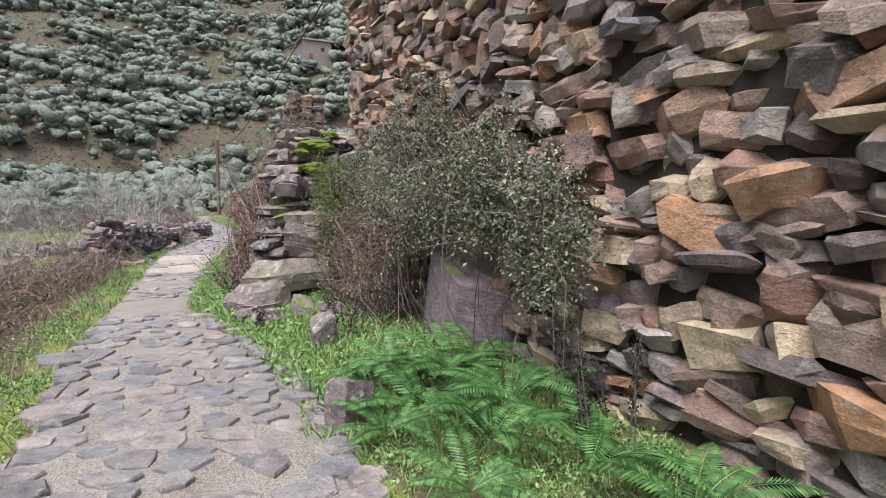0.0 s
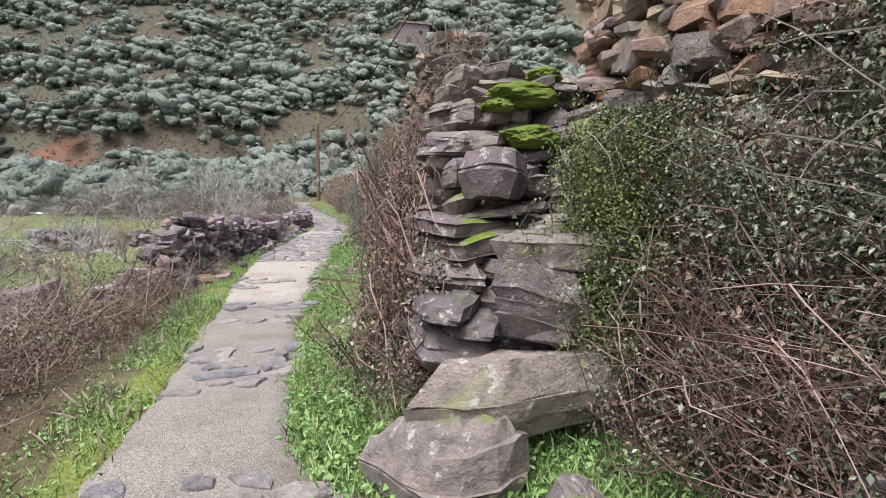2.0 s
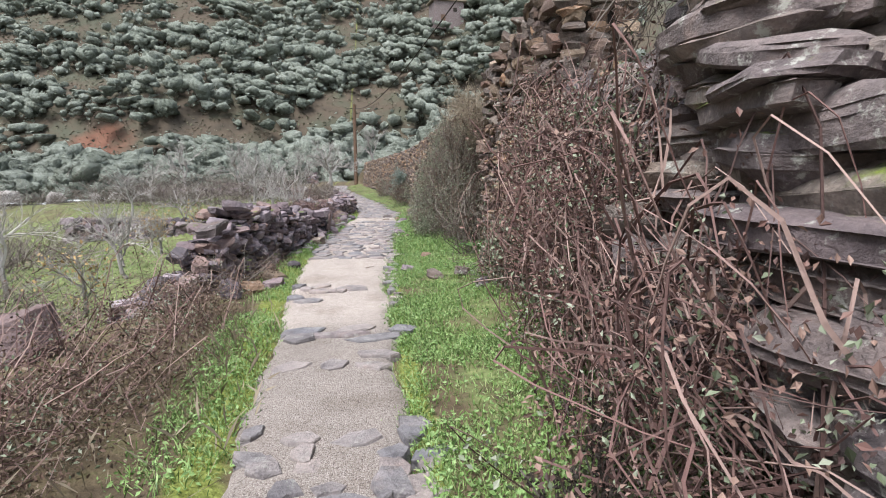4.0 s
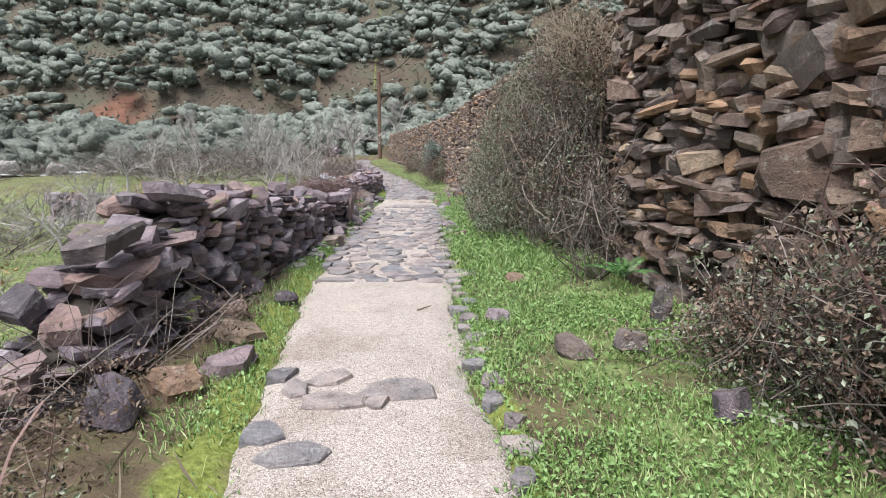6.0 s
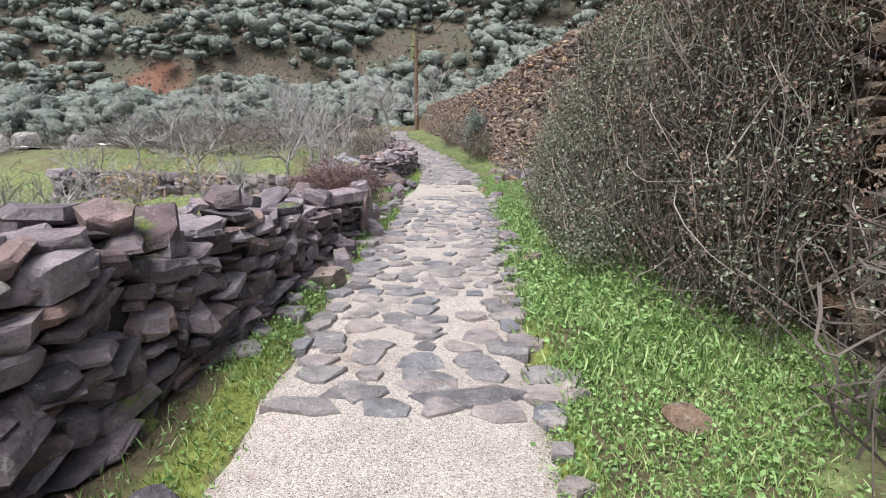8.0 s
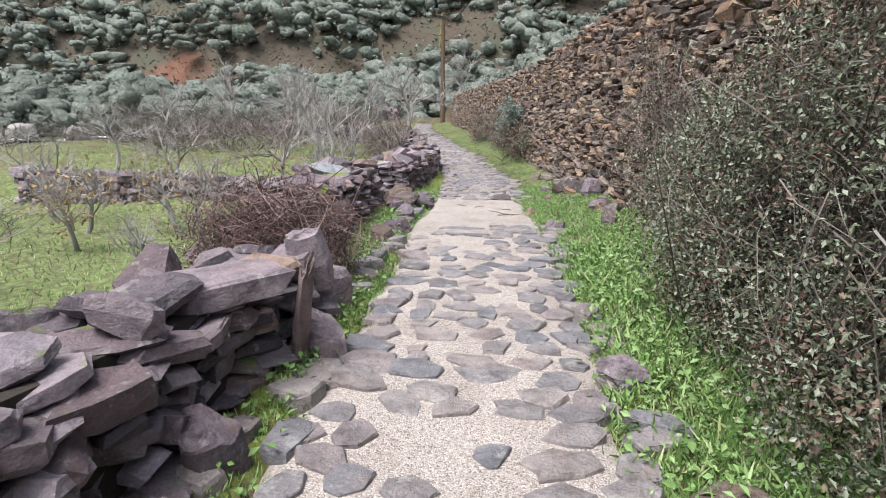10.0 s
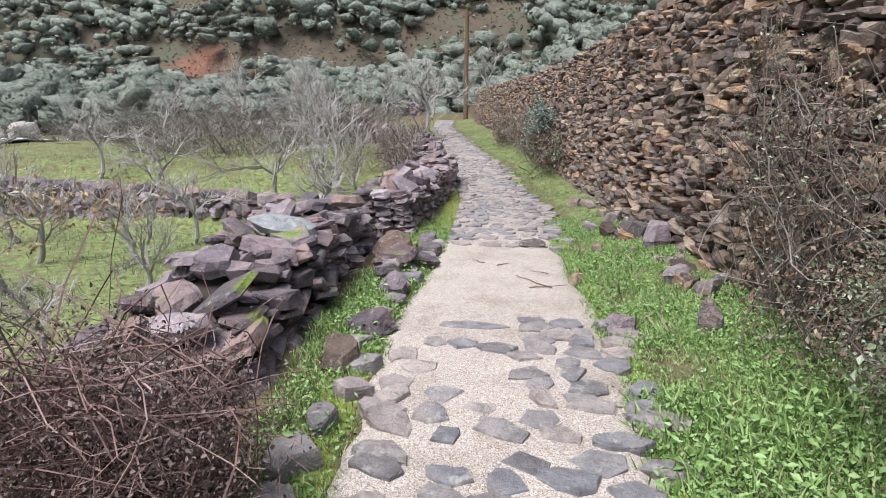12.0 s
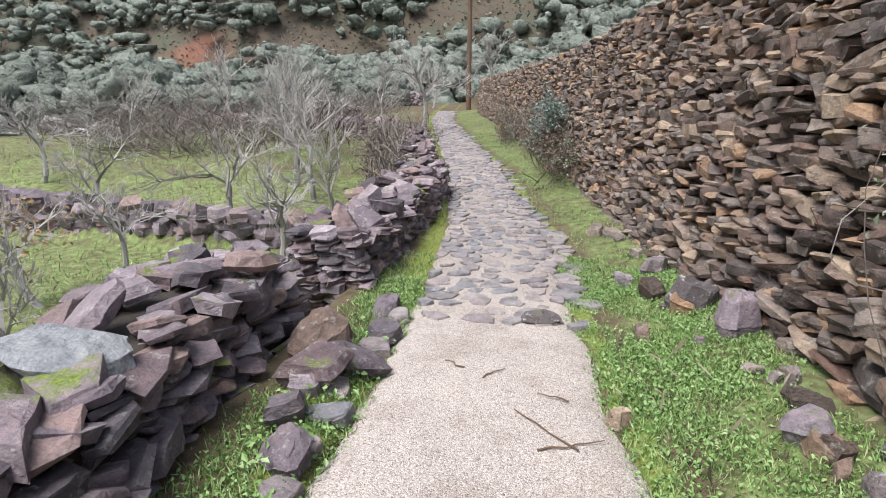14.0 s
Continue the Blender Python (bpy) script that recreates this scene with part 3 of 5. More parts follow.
# larger flagstones and edging stones one by one: x, y, width, depth, turn
for x, y, w, d, t in ((0.3, 6.02, 0.5, 0.2, 0.25), (0.62, 6.25, 0.22, 0.28, 0.3), (0.2, 8.72, 0.75, 0.22, 0.1), (0.2, 10.74, 0.48, 0.26, 0), (-0.16, 10.9, 0.3, 0.2, 0.2), (-0.45, 10.98, 0.22, 0.2, 0), (-0.33, 10.78, 0.18, 0.24, 0.3), (-0.12, 10.62, 0.36, 0.18, 0.1), (0.1, 10.58, 0.16, 0.14, 0), (-0.21, 10.1, 0.42, 0.2, 0.15), (-0.4, 10.3, 0.22, 0.2, 0.4),
                      (0.35, 13.45, 0.6, 0.25, 0.1), (-0.2, 13.5, 0.5, 0.22, -0.1), (-0.55, 17.2, 0.34, 0.4, 0), (-0.5, 16.6, 0.3, 0.4, 0.2), (0.25, 15.85, 0.42, 0.34, 0.3), (-0.45, 16.0, 0.48, 0.36, 0.1),
                      (0.2, 2.6, 0.6, 0.5, 0.1), (0.5, 1.2, 0.5, 0.45, 0.2), (0.1, 21.0, 0.55, 0.16, -0.08), (0.3, 20.6, 0.34, 0.22, 0.2), (0.72, 20.9, 0.3, 0.3, 0.2)):
    lay.append((turned(1, np.array([t]), 0.015, (w, d, 0.08), 0.0, (x, y, path_z(y) + 0.006))[0], y))
for y in np.arange(9.9, 13.3, 0.24):
    lay.append((turned(1, r.normal(0, 0.1, 1), 0.04, (r.uniform(0.12, 0.22), r.uniform(0.13, 0.2), 0.07), 0.0, (np.interp(y, PY, PR) + 0.07 + r.normal(0, 0.03), y, path_z(y) + 0.004))[0], y))
for y in np.arange(14, 24, 0.33):
    lay.append((turned(1, r.normal(0, 0.4, 1), 0.07, (r.uniform(0.16, 0.34), r.uniform(0.14, 0.26), 0.1), 0.0, (np.interp(y, PY, PL) - 0.16 + r.normal(0, 0.06), y, path_z(y) + 0.015))[0], y))
rest = {}
for m, y in lay:
    c = int(r.integers(len(COBBLES)))
    if 9.5 < y < 20 or 2.5 < y < 9.2:
        part("path_stone", cobble_meshes[c], path, m=mat4(m))
    else:
        rest.setdefault(c, []).append(m)
v, f = joined([spread(*COBBLES[c], ms) for c, ms in rest.items()])
tagged(part("path_stones", tri_mesh("path_stones", v, f, COBBLE), path), kind="stuff")

# ---- loose rocks ----


def boulder_mesh(seed, material, layers=4):
    """A broken block of slate in a unit box: a ragged outline split into layers that step in and out."""
    r = np.random.default_rng(seed)
    n = int(r.integers(15, 20))
    corners = int(r.integers(4, 7))
    ca = np.sort((np.arange(corners) + r.uniform(-0.32, 0.32, corners)) * 2 * math.pi / corners)
    cr = r.uniform(0.44, 0.6, corners)
    cx, cy = cr * np.cos(ca), cr * np.sin(ca)
    t = np.arange(n) / n * corners
    k, u = t.astype(int), t % 1
    x = cx[k] * (1 - u) + cx[(k + 1) % corners] * u
    y = cy[k] * (1 - u) + cy[(k + 1) % corners] * u
    jag = r.uniform(0.96, 1.03, n)
    slant = r.uniform(-0.6, 0.6, 2)
    lean, lump = r.uniform(-0.12, 0.12, 2), r.uniform(0, 6, 2)
    levels = np.concatenate([[-0.5], np.sort(r.uniform(-0.42, 0.42, layers - 1)), [0.5]])
    rings = []
    for i, z in enumerate(levels):
        belly = 1 - 1.3 * abs(z) ** 2.6
        for step in range(1 if i in (0, layers) else 2):
            scale = r.uniform(0.9, 1.03)
            q = jag * scale * belly * r.uniform(0.96, 1.04, n)
            zz = z + 0.006 * step + r.uniform(-0.02, 0.02, n) + 0.07 * np.sin(x * 5 + lump[0]) * np.cos(y * 6 + lump[1])
            rings.append(np.stack([x * q + lean[0] * z, y * q + lean[1] * z, zz], 1))
    for inner, up in ((0.62, 0.03), (0.3, 0.045)):
        q = inner * r.uniform(0.85, 1.12, n)
        rings.append(np.stack([x * q + lean[0] / 2, y * q + lean[1] / 2, 0.5 + up + r.uniform(-0.045, 0.045, n) + 0.07 * np.sin(x * 5 * inner + lump[0]) * np.cos(y * 6 * inner + lump[1])], 1))
    m = len(rings)
    v = np.concatenate(rings + [[[0, 0, -0.5]], [[lean[0] / 2, lean[1] / 2, 0.55]]])
    f = []
    for a in range(m - 1):
        for i in range(n):
            j = (i + 1) % n
            f += [(a * n + i, a * n + j, a * n + n + j), (a * n + i, a * n + n + j, a * n + n + i)]
    for i in range(n):
        j = (i + 1) % n
        f += [(m * n, j, i), (m * n + 1, (m - 1) * n + i, (m - 1) * n + j)]
    v[:, 2] += (slant[0] * v[:, 0] + slant[1] * v[:, 1]) * (v[:, 2] + 0.5)
    return tri_mesh("rock", v, np.array(f), material)


def rock_at(x, y, w, d, h, yaw=0, tilt=(0, 0), material=SLATE_GREY, seed=0, label="broken slate block lying on the verge", z=None, group=""):
    ob = new("rock", boulder_mesh(seed, material, 2))
    z = float(land(x, y)) + h * 0.28 if z is None else z
    ob.matrix_basis = pose(x, y, z, tilt[0], tilt[1], yaw) @ Matrix.Diagonal((w, d, h, 1))
    return tagged(ob, label, "rock", group)


# the stepped end of the near terrace wall, laid of big blocks that lean back
wall_end = tagged(new("wall_end"), "stepped wall end of big lichened grey slate blocks", "wall", kind="structure")
# near-black core, so that gaps between the blocks look shaded
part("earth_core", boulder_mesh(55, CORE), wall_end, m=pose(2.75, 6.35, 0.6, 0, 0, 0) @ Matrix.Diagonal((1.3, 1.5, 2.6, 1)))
block_meshes = [boulder_mesh(300 + k, SLATE_GREY) for k in range(12)]
r = np.random.default_rng(14)
z = 0.5
while z < 2.3:
    h = r.uniform(0.05, 0.13) if z > 0.9 else r.uniform(0.08, 0.16)
    y = 4.55 + (z - 0.5) * 0.95
    x = 1.62 + 0.22 * (z - 0.5) + r.uniform(-0.08, 0.08)
    while x < 2.95:
        w = r.uniform(0.2, 0.52)
        part("block", block_meshes[int(r.integers(12))], wall_end, m=pose(x + w / 2, y + r.normal(0.2, 0.06), z + h / 2, r.normal(0, 4), r.normal(0, 6), r.normal(0, 14)) @ Matrix.Diagonal((w * 1.25, r.uniform(0.8, 1.1), h * 1.3, 1)))
        x += w * 0.8
    for y2 in np.arange(y + 0.5, 6.6, 0.5):
        w = r.uniform(0.35, 0.6)
        part("block", block_meshes[int(r.integers(12))], wall_end, m=pose(1.95 + 0.2 * (z - 0.5) + r.normal(0, 0.05), y2, z + h / 2, r.normal(0, 5), r.normal(0, 5), r.normal(80, 20)) @ Matrix.Diagonal((w * 1.2, 0.6, h * 1.5, 1)))
    z += h * 0.86
for k, (x, y, z, w, d, h, yaw, tilt) in enumerate(((2.12, 4.32, 0.42, 1.15, 0.65, 0.34, 8, (-4, -8)), (1.68, 4.1, 0.17, 0.75, 0.6, 0.42, -15, (4, 6)), (2.6, 4.45, 0.22, 0.8, 0.6, 0.42, 5, (0, 0)), (2.28, 4.55, 0.78, 0.7, 0.6, 0.34, -5, (-4, 4)),
                                                   (2.4, 4.6, 1.08, 0.95, 0.6, 0.2, 4, (3, 5)), (2.12, 5.0, 1.5, 0.5, 0.5, 0.26, 6, (-5, 4)))):
    part("block", boulder_mesh(100 + k, SLATE_GREY), wall_end, "large pale block with lichen", m=pose(x, y, z, tilt[0], tilt[1], yaw) @ Matrix.Diagonal((w, d, h, 1)))
rock_at(3.42, 1.75, 0.8, 1.7, 0.95, 4, (3, -4), SLATE_DARK, 128, "wet dark slate outcrop at the foot of the house", 0.26)
for k, (x, y, w, d, h, z) in enumerate(((2.9, 2.95, 0.6, 0.5, 0.6, 0.3), (2.2, 2.15, 0.3, 0.25, 0.35, 0.12), (1.75, 3.4, 0.4, 0.35, 0.16, 0.1), (2.15, 3.6, 0.45, 0.35, 0.2, 0.13),
                                        (1.55, 3.75, 0.3, 0.3, 0.14, 0.08), (2.4, 3.3, 0.4, 0.3, 0.2, 0.14), (2.15, 0.35, 0.35, 0.3, 0.3, 0.12))):
    rock_at(x, y, w, d, h, 30 * k, (6, -5), SLATE_GREY, 130 + k, "grey slate rock among the brambles and grass", z)
for k, (x, y, w, d, h) in enumerate(((-0.88, 11.75, 0.42, 0.34, 0.14), (-0.8, 11.2, 0.4, 0.3, 0.12), (-1.05, 12.2, 0.3, 0.26, 0.16), (-0.75, 12.6, 0.24, 0.2, 0.1), (-0.95, 10.85, 0.34, 0.3, 0.14), (-1.15, 10.5, 0.3, 0.34, 0.18),
                                     (-0.72, 16.4, 0.28, 0.26, 0.22), (-0.68, 15.9, 0.26, 0.24, 0.2), (-0.72, 15.45, 0.4, 0.34, 0.16), (-0.62, 17.5, 0.3, 0.4, 0.2), (-0.75, 18.25, 0.34, 0.36, 0.34), (-0.95, 18.45, 0.4, 0.36, 0.4), (-1.3, 18.3, 0.6, 0.5, 0.3),
                                     (-0.75, 22.2, 0.34, 0.28, 0.18), (-0.62, 21.8, 0.3, 0.26, 0.14), (-0.6, 22.9, 0.55, 0.42, 0.2), (-0.85, 23.1, 0.5, 0.42, 0.32), (-0.75, 22.55, 0.3, 0.26, 0.16), (-0.5, 23.5, 0.4, 0.3, 0.14),
                                     (-0.62, 20.9, 0.4, 0.3, 0.14), (-0.7, 20.3, 0.3, 0.3, 0.16), (-0.58, 24.1, 0.36, 0.3, 0.14))):
    rock_at(x, y, w, d, h, 47 * k, (8 * math.sin(k), 7 * math.cos(2 * k)), SLATE_DARK if k % 4 else SLATE_BROWN, 160 + k, "fallen purple slate at the foot of the low wall", group="fallen stones")
for k, (x, y, w, d, h) in enumerate(((0.72, 23.9, 0.34, 0.22, 0.16), (1.2, 21.14, 0.28, 0.22, 0.14), (1.05, 22.4, 0.2, 0.16, 0.14), (1.75, 20.9, 0.2, 0.15, 0.2), (1.9, 22.2, 0.3, 0.25, 0.18), (1.45, 23.6, 0.24, 0.2, 0.12),
                                     (2.0, 24.2, 0.45, 0.3, 0.25), (2.1, 23.6, 0.5, 0.36, 0.34), (1.75, 24.6, 0.3, 0.26, 0.2), (1.9, 25.2, 0.3, 0.25, 0.2), (1.6, 25.0, 0.25, 0.22, 0.12), (1.25, 11.1, 0.3, 0.2, 0.1), (1.6, 11.1, 0.24, 0.28, 0.12),
                                     (0.95, 12.0, 0.2, 0.22, 0.1), (1.3, 13.2, 0.26, 0.2, 0.1), (1.95, 11.5, 0.16, 0.16, 0.24), (1.7, 10.2, 0.22, 0.18, 0.14), (2.3, 10.75, 0.42, 0.4, 0.4), (0.95, 18.1, 0.24, 0.2, 0.12), (1.0, 17.2, 0.22, 0.3, 0.14), (1.05, 16.2, 0.3, 0.26, 0.1))):
    rock_at(x, y, w, d, h, 61 * k, (6 * math.sin(k * 2), 6 * math.cos(k)), (SLATE_GREY, SLATE_DARK, SLATE_BROWN)[k % 3], 190 + k, "loose slate lying in the grass verge", group="stones in the verge")
r = np.random.default_rng(88)
for k in range(26):
    y = r.uniform(20.6, 27.5)
    x, w = np.interp(y, RY, RX) - r.uniform(0.0, 0.42), r.uniform(0.1, 0.3)
    rock_at(x, y, w, w * r.uniform(0.6, 0.9), w * r.uniform(0.35, 0.65), r.uniform(0, 360), (r.normal(0, 10), r.normal(0, 10)), (SLATE_BROWN, SLATE_GREY, SLATE_BROWN)[k % 3], 600 + k, "rubble of brown slate at the foot of the high wall", group="rubble at the wall foot")
BLUE_SLATE = rock("blue_grey_slate", [(0.2, 0.215, 0.235), (0.3, 0.315, 0.33)], lichen=0.1, stain=0.05)
for x, y, z, w, d, h, yaw, tilt, material, seed, label in (
        (-0.98, 16.95, 0.52, 0.95, 0.5, 0.11, 12, (4, -5), SLATE_DARK, 510, "wide dark slate slab capping the low wall"),
        (-0.8, 17.35, 0.52, 0.34, 0.26, 0.09, 20, (8, 6), SLATE_RUST, 511, "rust-orange slate slab lying on the low wall"),
        (-0.64, 17.3, 0.26, 0.1, 0.2, 0.5, 10, (0, 8), SLATE_DARK, 512, "upright brown slate splinter leaning on the wall end"),
        (-0.76, 17.9, 0.42, 0.32, 0.26, 0.34, 35, (10, -12), SLATE_DARK, 513, "angular grey slate block on the wall end"),
        (-1.5, 21.65, 0.57, 0.62, 0.36, 0.1, 15, (6, 8), BLUE_SLATE, 514, "pale blue-grey slab lying on the slumped wall"),
        (-1.45, 21.2, 0.5, 0.6, 0.42, 0.12, -20, (-6, 10), SLATE_DARK, 515, "mossy purple slab lying on the slumped wall"),
        (-1.75, 23.1, 0.5, 0.6, 0.4, 0.1, 5, (4, -3), SLATE_DARK, 516, "flat purple slab capping the slumped wall"),
        (-1.4, 23.3, 0.52, 0.5, 0.4, 0.12, 30, (-8, 6), SLATE_DARK, 517, "tilted purple slab capping the slumped wall"),
        (-1.55, 11.45, 0.72, 0.6, 0.4, 0.12, 40, (5, -12), SLATE_GREY, 518, "pale mossy slab on the end of the low wall"),
        (-1.5, 12.3, 0.95, 0.62, 0.4, 0.12, 70, (-4, 8), SLATE_DARK, 519, "pale purple slab capping the low wall"),
        (-0.73, 22.6, 0.08, 0.55, 0.4, 0.13, 25, (6, -16), SLATE_DARK, 520, "purple slab slid to the foot of the slumped wall")):
    rock_at(x, y, w, d, h, yaw, tilt, material, seed, label, z, "slabs on the low walls")
for k, (x, y, w, d, h) in enumerate(((-2.1, 4.6, 0.8, 0.7, 0.5), (-2.6, 5.2, 0.9, 0.7, 0.6), (-1.9, 3.8, 0.6, 0.5, 0.4), (-2.4, 3.2, 0.7, 0.7, 0.6), (-2.9, 4.2, 0.8, 0.8, 0.8), (-2.5, 7.2, 0.9, 0.6, 0.4), (-2.2, 8.4, 0.8, 0.6, 0.4), (-2.7, 6.3, 0.7, 0.6, 0.4), (-3.1, 8.8, 1.0, 0.8, 0.4))):
    rock_at(x, y, w, d, h, 40 * k, (5, 5), SLATE_DARK, 230 + k, "dark slate block of a collapsed wall in the scrub", float(land(x, y)) + h * 0.4, "collapsed wall stones")

# ---- plants ----


def clump(points, size, tilt, vary=0.45, shape=LEAF, yaw=None):
    points = np.asarray(points)
    return spread(*shape, turned(len(points), yaw, tilt, size, vary, points))


def in_blobs(blobs, n, shell=0.45, r=None):
    """Points in ellipsoids (x, y, z, rx, ry, rz), most of them near the skin."""
    r = r or rng
    vol = np.array([b[3] * b[4] + b[4] * b[5] + b[3] * b[5] for b in blobs])
    pick = r.choice(len(blobs), n, p=vol / vol.sum())
    bl = np.asarray(blobs)[pick]
    d = r.normal(size=(n, 3))
    d /= np.linalg.norm(d, axis=1)[:, None]
    rad = 1 - shell * np.abs(r.normal(0, 0.6, n)).clip(0, 2.0)
    lump = 1 + 0.2 * np.sin(d[:, 0] * 7 + bl[:, 0] * 3) * np.cos(d[:, 2] * 6 + bl[:, 1]) + 0.16 * np.sin(d[:, 1] * 13 + bl[:, 2] * 5) * np.sin(d[:, 2] * 11)
    return bl[:, :3] + d * bl[:, 3:] * (rad * lump)[:, None]


def above(p, lift=0.02):
    p = p.copy()
    p[:, 2] = np.maximum(p[:, 2], land(p[:, 0], p[:, 1]) + lift)
    return p


def shrub(name, label, category, blobs, stems, leaves, leaf_size, leaf_mats, twig=TWIG, thick=0.006, group="", seed=0, stray=0.5):
    """Arching stems with leaves on and between them. leaf_mats: rows of (part name, material, share)."""
    r = np.random.default_rng(seed)
    x0, y0 = np.mean([b[0] for b in blobs]), np.mean([b[1] for b in blobs])
    z0 = float(land(x0, y0))
    root = tagged(new(name), label, category, group)
    root.location = (x0, y0, z0)
    org = np.array([x0, y0, z0])
    lines, tips = [], []
    ends = in_blobs(blobs, stems, 0.6, r)
    starts = in_blobs(blobs, stems, 1.3, r)
    for a, b in zip(starts, ends):
        a = b + (a - b) * min(1.0, r.uniform(0.5, 1.1) / (np.linalg.norm(a - b) + 1e-6))
        if r.random() < 0.22:
            a = np.array([a[0] * 0.6 + b[0] * 0.4, a[1] * 0.6 + b[1] * 0.4, float(land(a[0], a[1]))])
        bow = r.normal(0, 0.2, 3) + (0, 0, r.uniform(0.0, 0.4) * stray)
        t = np.linspace(0, 1, 7)[:, None]
        p = a * (1 - t) + b * t + bow * np.sin(t * math.pi) + r.normal(0, 0.012, (7, 3))
        k = thick * r.uniform(0.5, 1.6)
        lines.append((p, k, k * 0.4))
        tips.append(p[3:])
    v, f = tubes(lines)
    tagged(part("stem_tangle", tri_mesh("stem_tangle", v - org, f, twig), root), kind="stuff")
    tips = np.concatenate(tips)
    for pname, material, share in leaf_mats:
        n = int(leaves * share * 1.25)
        few = n // 3
        a = in_blobs(blobs, few, 0.55, r)
        hub = np.concatenate([in_blobs(blobs, max(60, n // 55), 0.5, r), tips[r.integers(len(tips), size=max(40, n // 70))]])
        b = hub[r.integers(len(hub), size=n - few)] + r.normal(0, 0.06, (n - few, 3)) * (1, 1, 0.8)
        v, f = clump(above(np.concatenate([a, b])), (leaf_size * 0.8, leaf_size * 0.8, leaf_size * 0.8), 0.75, 0.5)
        tagged(part(pname, tri_mesh(pname, v - org, f, material), root), kind="stuff")
    return root


GREENMIX = [("foliage", LEAF_BRAMBLE, 0.72), ("dry_foliage", LEAF_DRY, 0.28)]
BROWNMIX = [("foliage", LEAF_BRAMBLE, 0.3), ("dry_foliage", LEAF_DRY, 0.7)]
shrub("bramble_thicket", "tangled bramble climbing over the house wall, half bare", "bramble",
      [(3.02, 3.2, 1.3, 0.26, 0.9, 0.45), (2.95, 4.4, 1.35, 0.28, 0.8, 0.5), (3.08, 2.0, 1.25, 0.24, 0.9, 0.4), (3.12, 3.4, 1.95, 0.1, 0.5, 0.4), (3.2, 1.0, 1.4, 0.2, 0.6, 0.42), (3.25, 0.2, 1.1, 0.16, 0.5, 0.5), (3.22, 2.2, 1.9, 0.07, 0.5, 0.5), (2.8, 5.0, 1.0, 0.25, 0.35, 0.5)],
      420, 46000, 0.032, GREENMIX, thick=0.003, seed=1, stray=0.7)
shrub("bramble_thicket", "dead brown bramble stems hanging below the leafy bramble", "bramble",
      [(2.85, 3.3, 0.7, 0.3, 0.8, 0.5), (2.75, 4.3, 0.7, 0.35, 0.6, 0.55), (2.75, 2.75, 0.45, 0.25, 0.35, 0.4), (2.65, 3.9, 0.4, 0.35, 0.5, 0.3), (3.0, 2.4, 1.0, 0.22, 0.5, 0.25)],
      620, 16000, 0.03, BROWNMIX, RED_TWIG, 0.003, seed=21, stray=0.5)
shrub("bramble_thicket", "dark reddish bramble mound beside the stacked blocks", "bramble",
      [(1.75, 6.3, 0.6, 0.5, 0.8, 0.6), (1.8, 7.4, 0.8, 0.55, 0.9, 0.75), (2.0, 8.4, 1.1, 0.6, 0.9, 0.95), (1.75, 6.9, 1.3, 0.3, 0.7, 0.4), (1.5, 5.7, 0.4, 0.4, 0.5, 0.36), (1.5, 5.0, 0.35, 0.28, 0.4, 0.34), (1.62, 5.5, 0.85, 0.3, 0.4, 0.42), (2.1, 7.6, 1.7, 0.35, 0.9, 0.4), (2.1, 9.2, 1.6, 0.45, 0.6, 0.8), (1.7, 5.2, 0.85, 0.25, 0.3, 0.3), (1.72, 4.8, 0.72, 0.22, 0.25, 0.36), (1.62, 4.75, 0.32, 0.28, 0.3, 0.28)],
      900, 24000, 0.034, [("foliage", LEAF_BRAMBLE, 0.3), ("dry_foliage", blotched("red_brown_bramble_leaves", [(0.05, 0.03, 0.028), (0.13, 0.07, 0.06), (0.24, 0.16, 0.13)], 1.5, 30, 0.6, by_piece=0.7), 0.7)], RED_TWIG, 0.0055, seed=2, stray=0.8)
shrub("dry_shrub", "bleached dry shrub hanging over the terrace wall", "shrub",
      [(2.25, 14.6, 2.5, 0.4, 0.7, 0.4), (2.3, 15.6, 2.65, 0.4, 0.7, 0.35), (2.15, 14.2, 2.1, 0.3, 0.4, 0.5)], 520, 2500, 0.035, [("dry_foliage", LEAF_DRY, 1.0)], STRAW, 0.0035, seed=3)
shrub("heath_bush", "bright green heath bush growing against the blocks", "bush",
      [(2.62, 4.4, 1.0, 0.3, 0.3, 0.55), (2.68, 4.6, 1.5, 0.3, 0.35, 0.35), (2.5, 4.3, 0.65, 0.25, 0.25, 0.35)], 90, 24000, 0.026, [("foliage", blotched("heath_leaves", [(0.04, 0.055, 0.018), (0.1, 0.13, 0.04), (0.17, 0.2, 0.075)], 3, 30, 0.6, by_piece=0.6), 1.0)], seed=4)
shrub("bramble_thicket", "large bramble bank with grey-green leaves over the terrace wall", "bramble",
      [(1.95, 16.0, 1.0, 0.55, 0.8, 0.95), (1.85, 17.2, 1.0, 0.55, 0.9, 1.0), (1.75, 18.1, 0.7, 0.45, 0.7, 0.7), (2.1, 16.8, 1.9, 0.45, 1.1, 0.65), (2.1, 18.6, 1.15, 0.42, 0.7, 0.5), (2.15, 19.4, 0.7, 0.42, 0.6, 0.5), (1.6, 17.6, 0.45, 0.35, 0.8, 0.35), (1.5, 16.4, 0.4, 0.32, 0.6, 0.36), (1.5, 15.6, 0.38, 0.3, 0.4, 0.32)],
      760, 90000, 0.03, [("foliage", LEAF_BRAMBLE, 0.7), ("dry_foliage", LEAF_DRY, 0.3)], thick=0.0035, seed=5, stray=1.0)
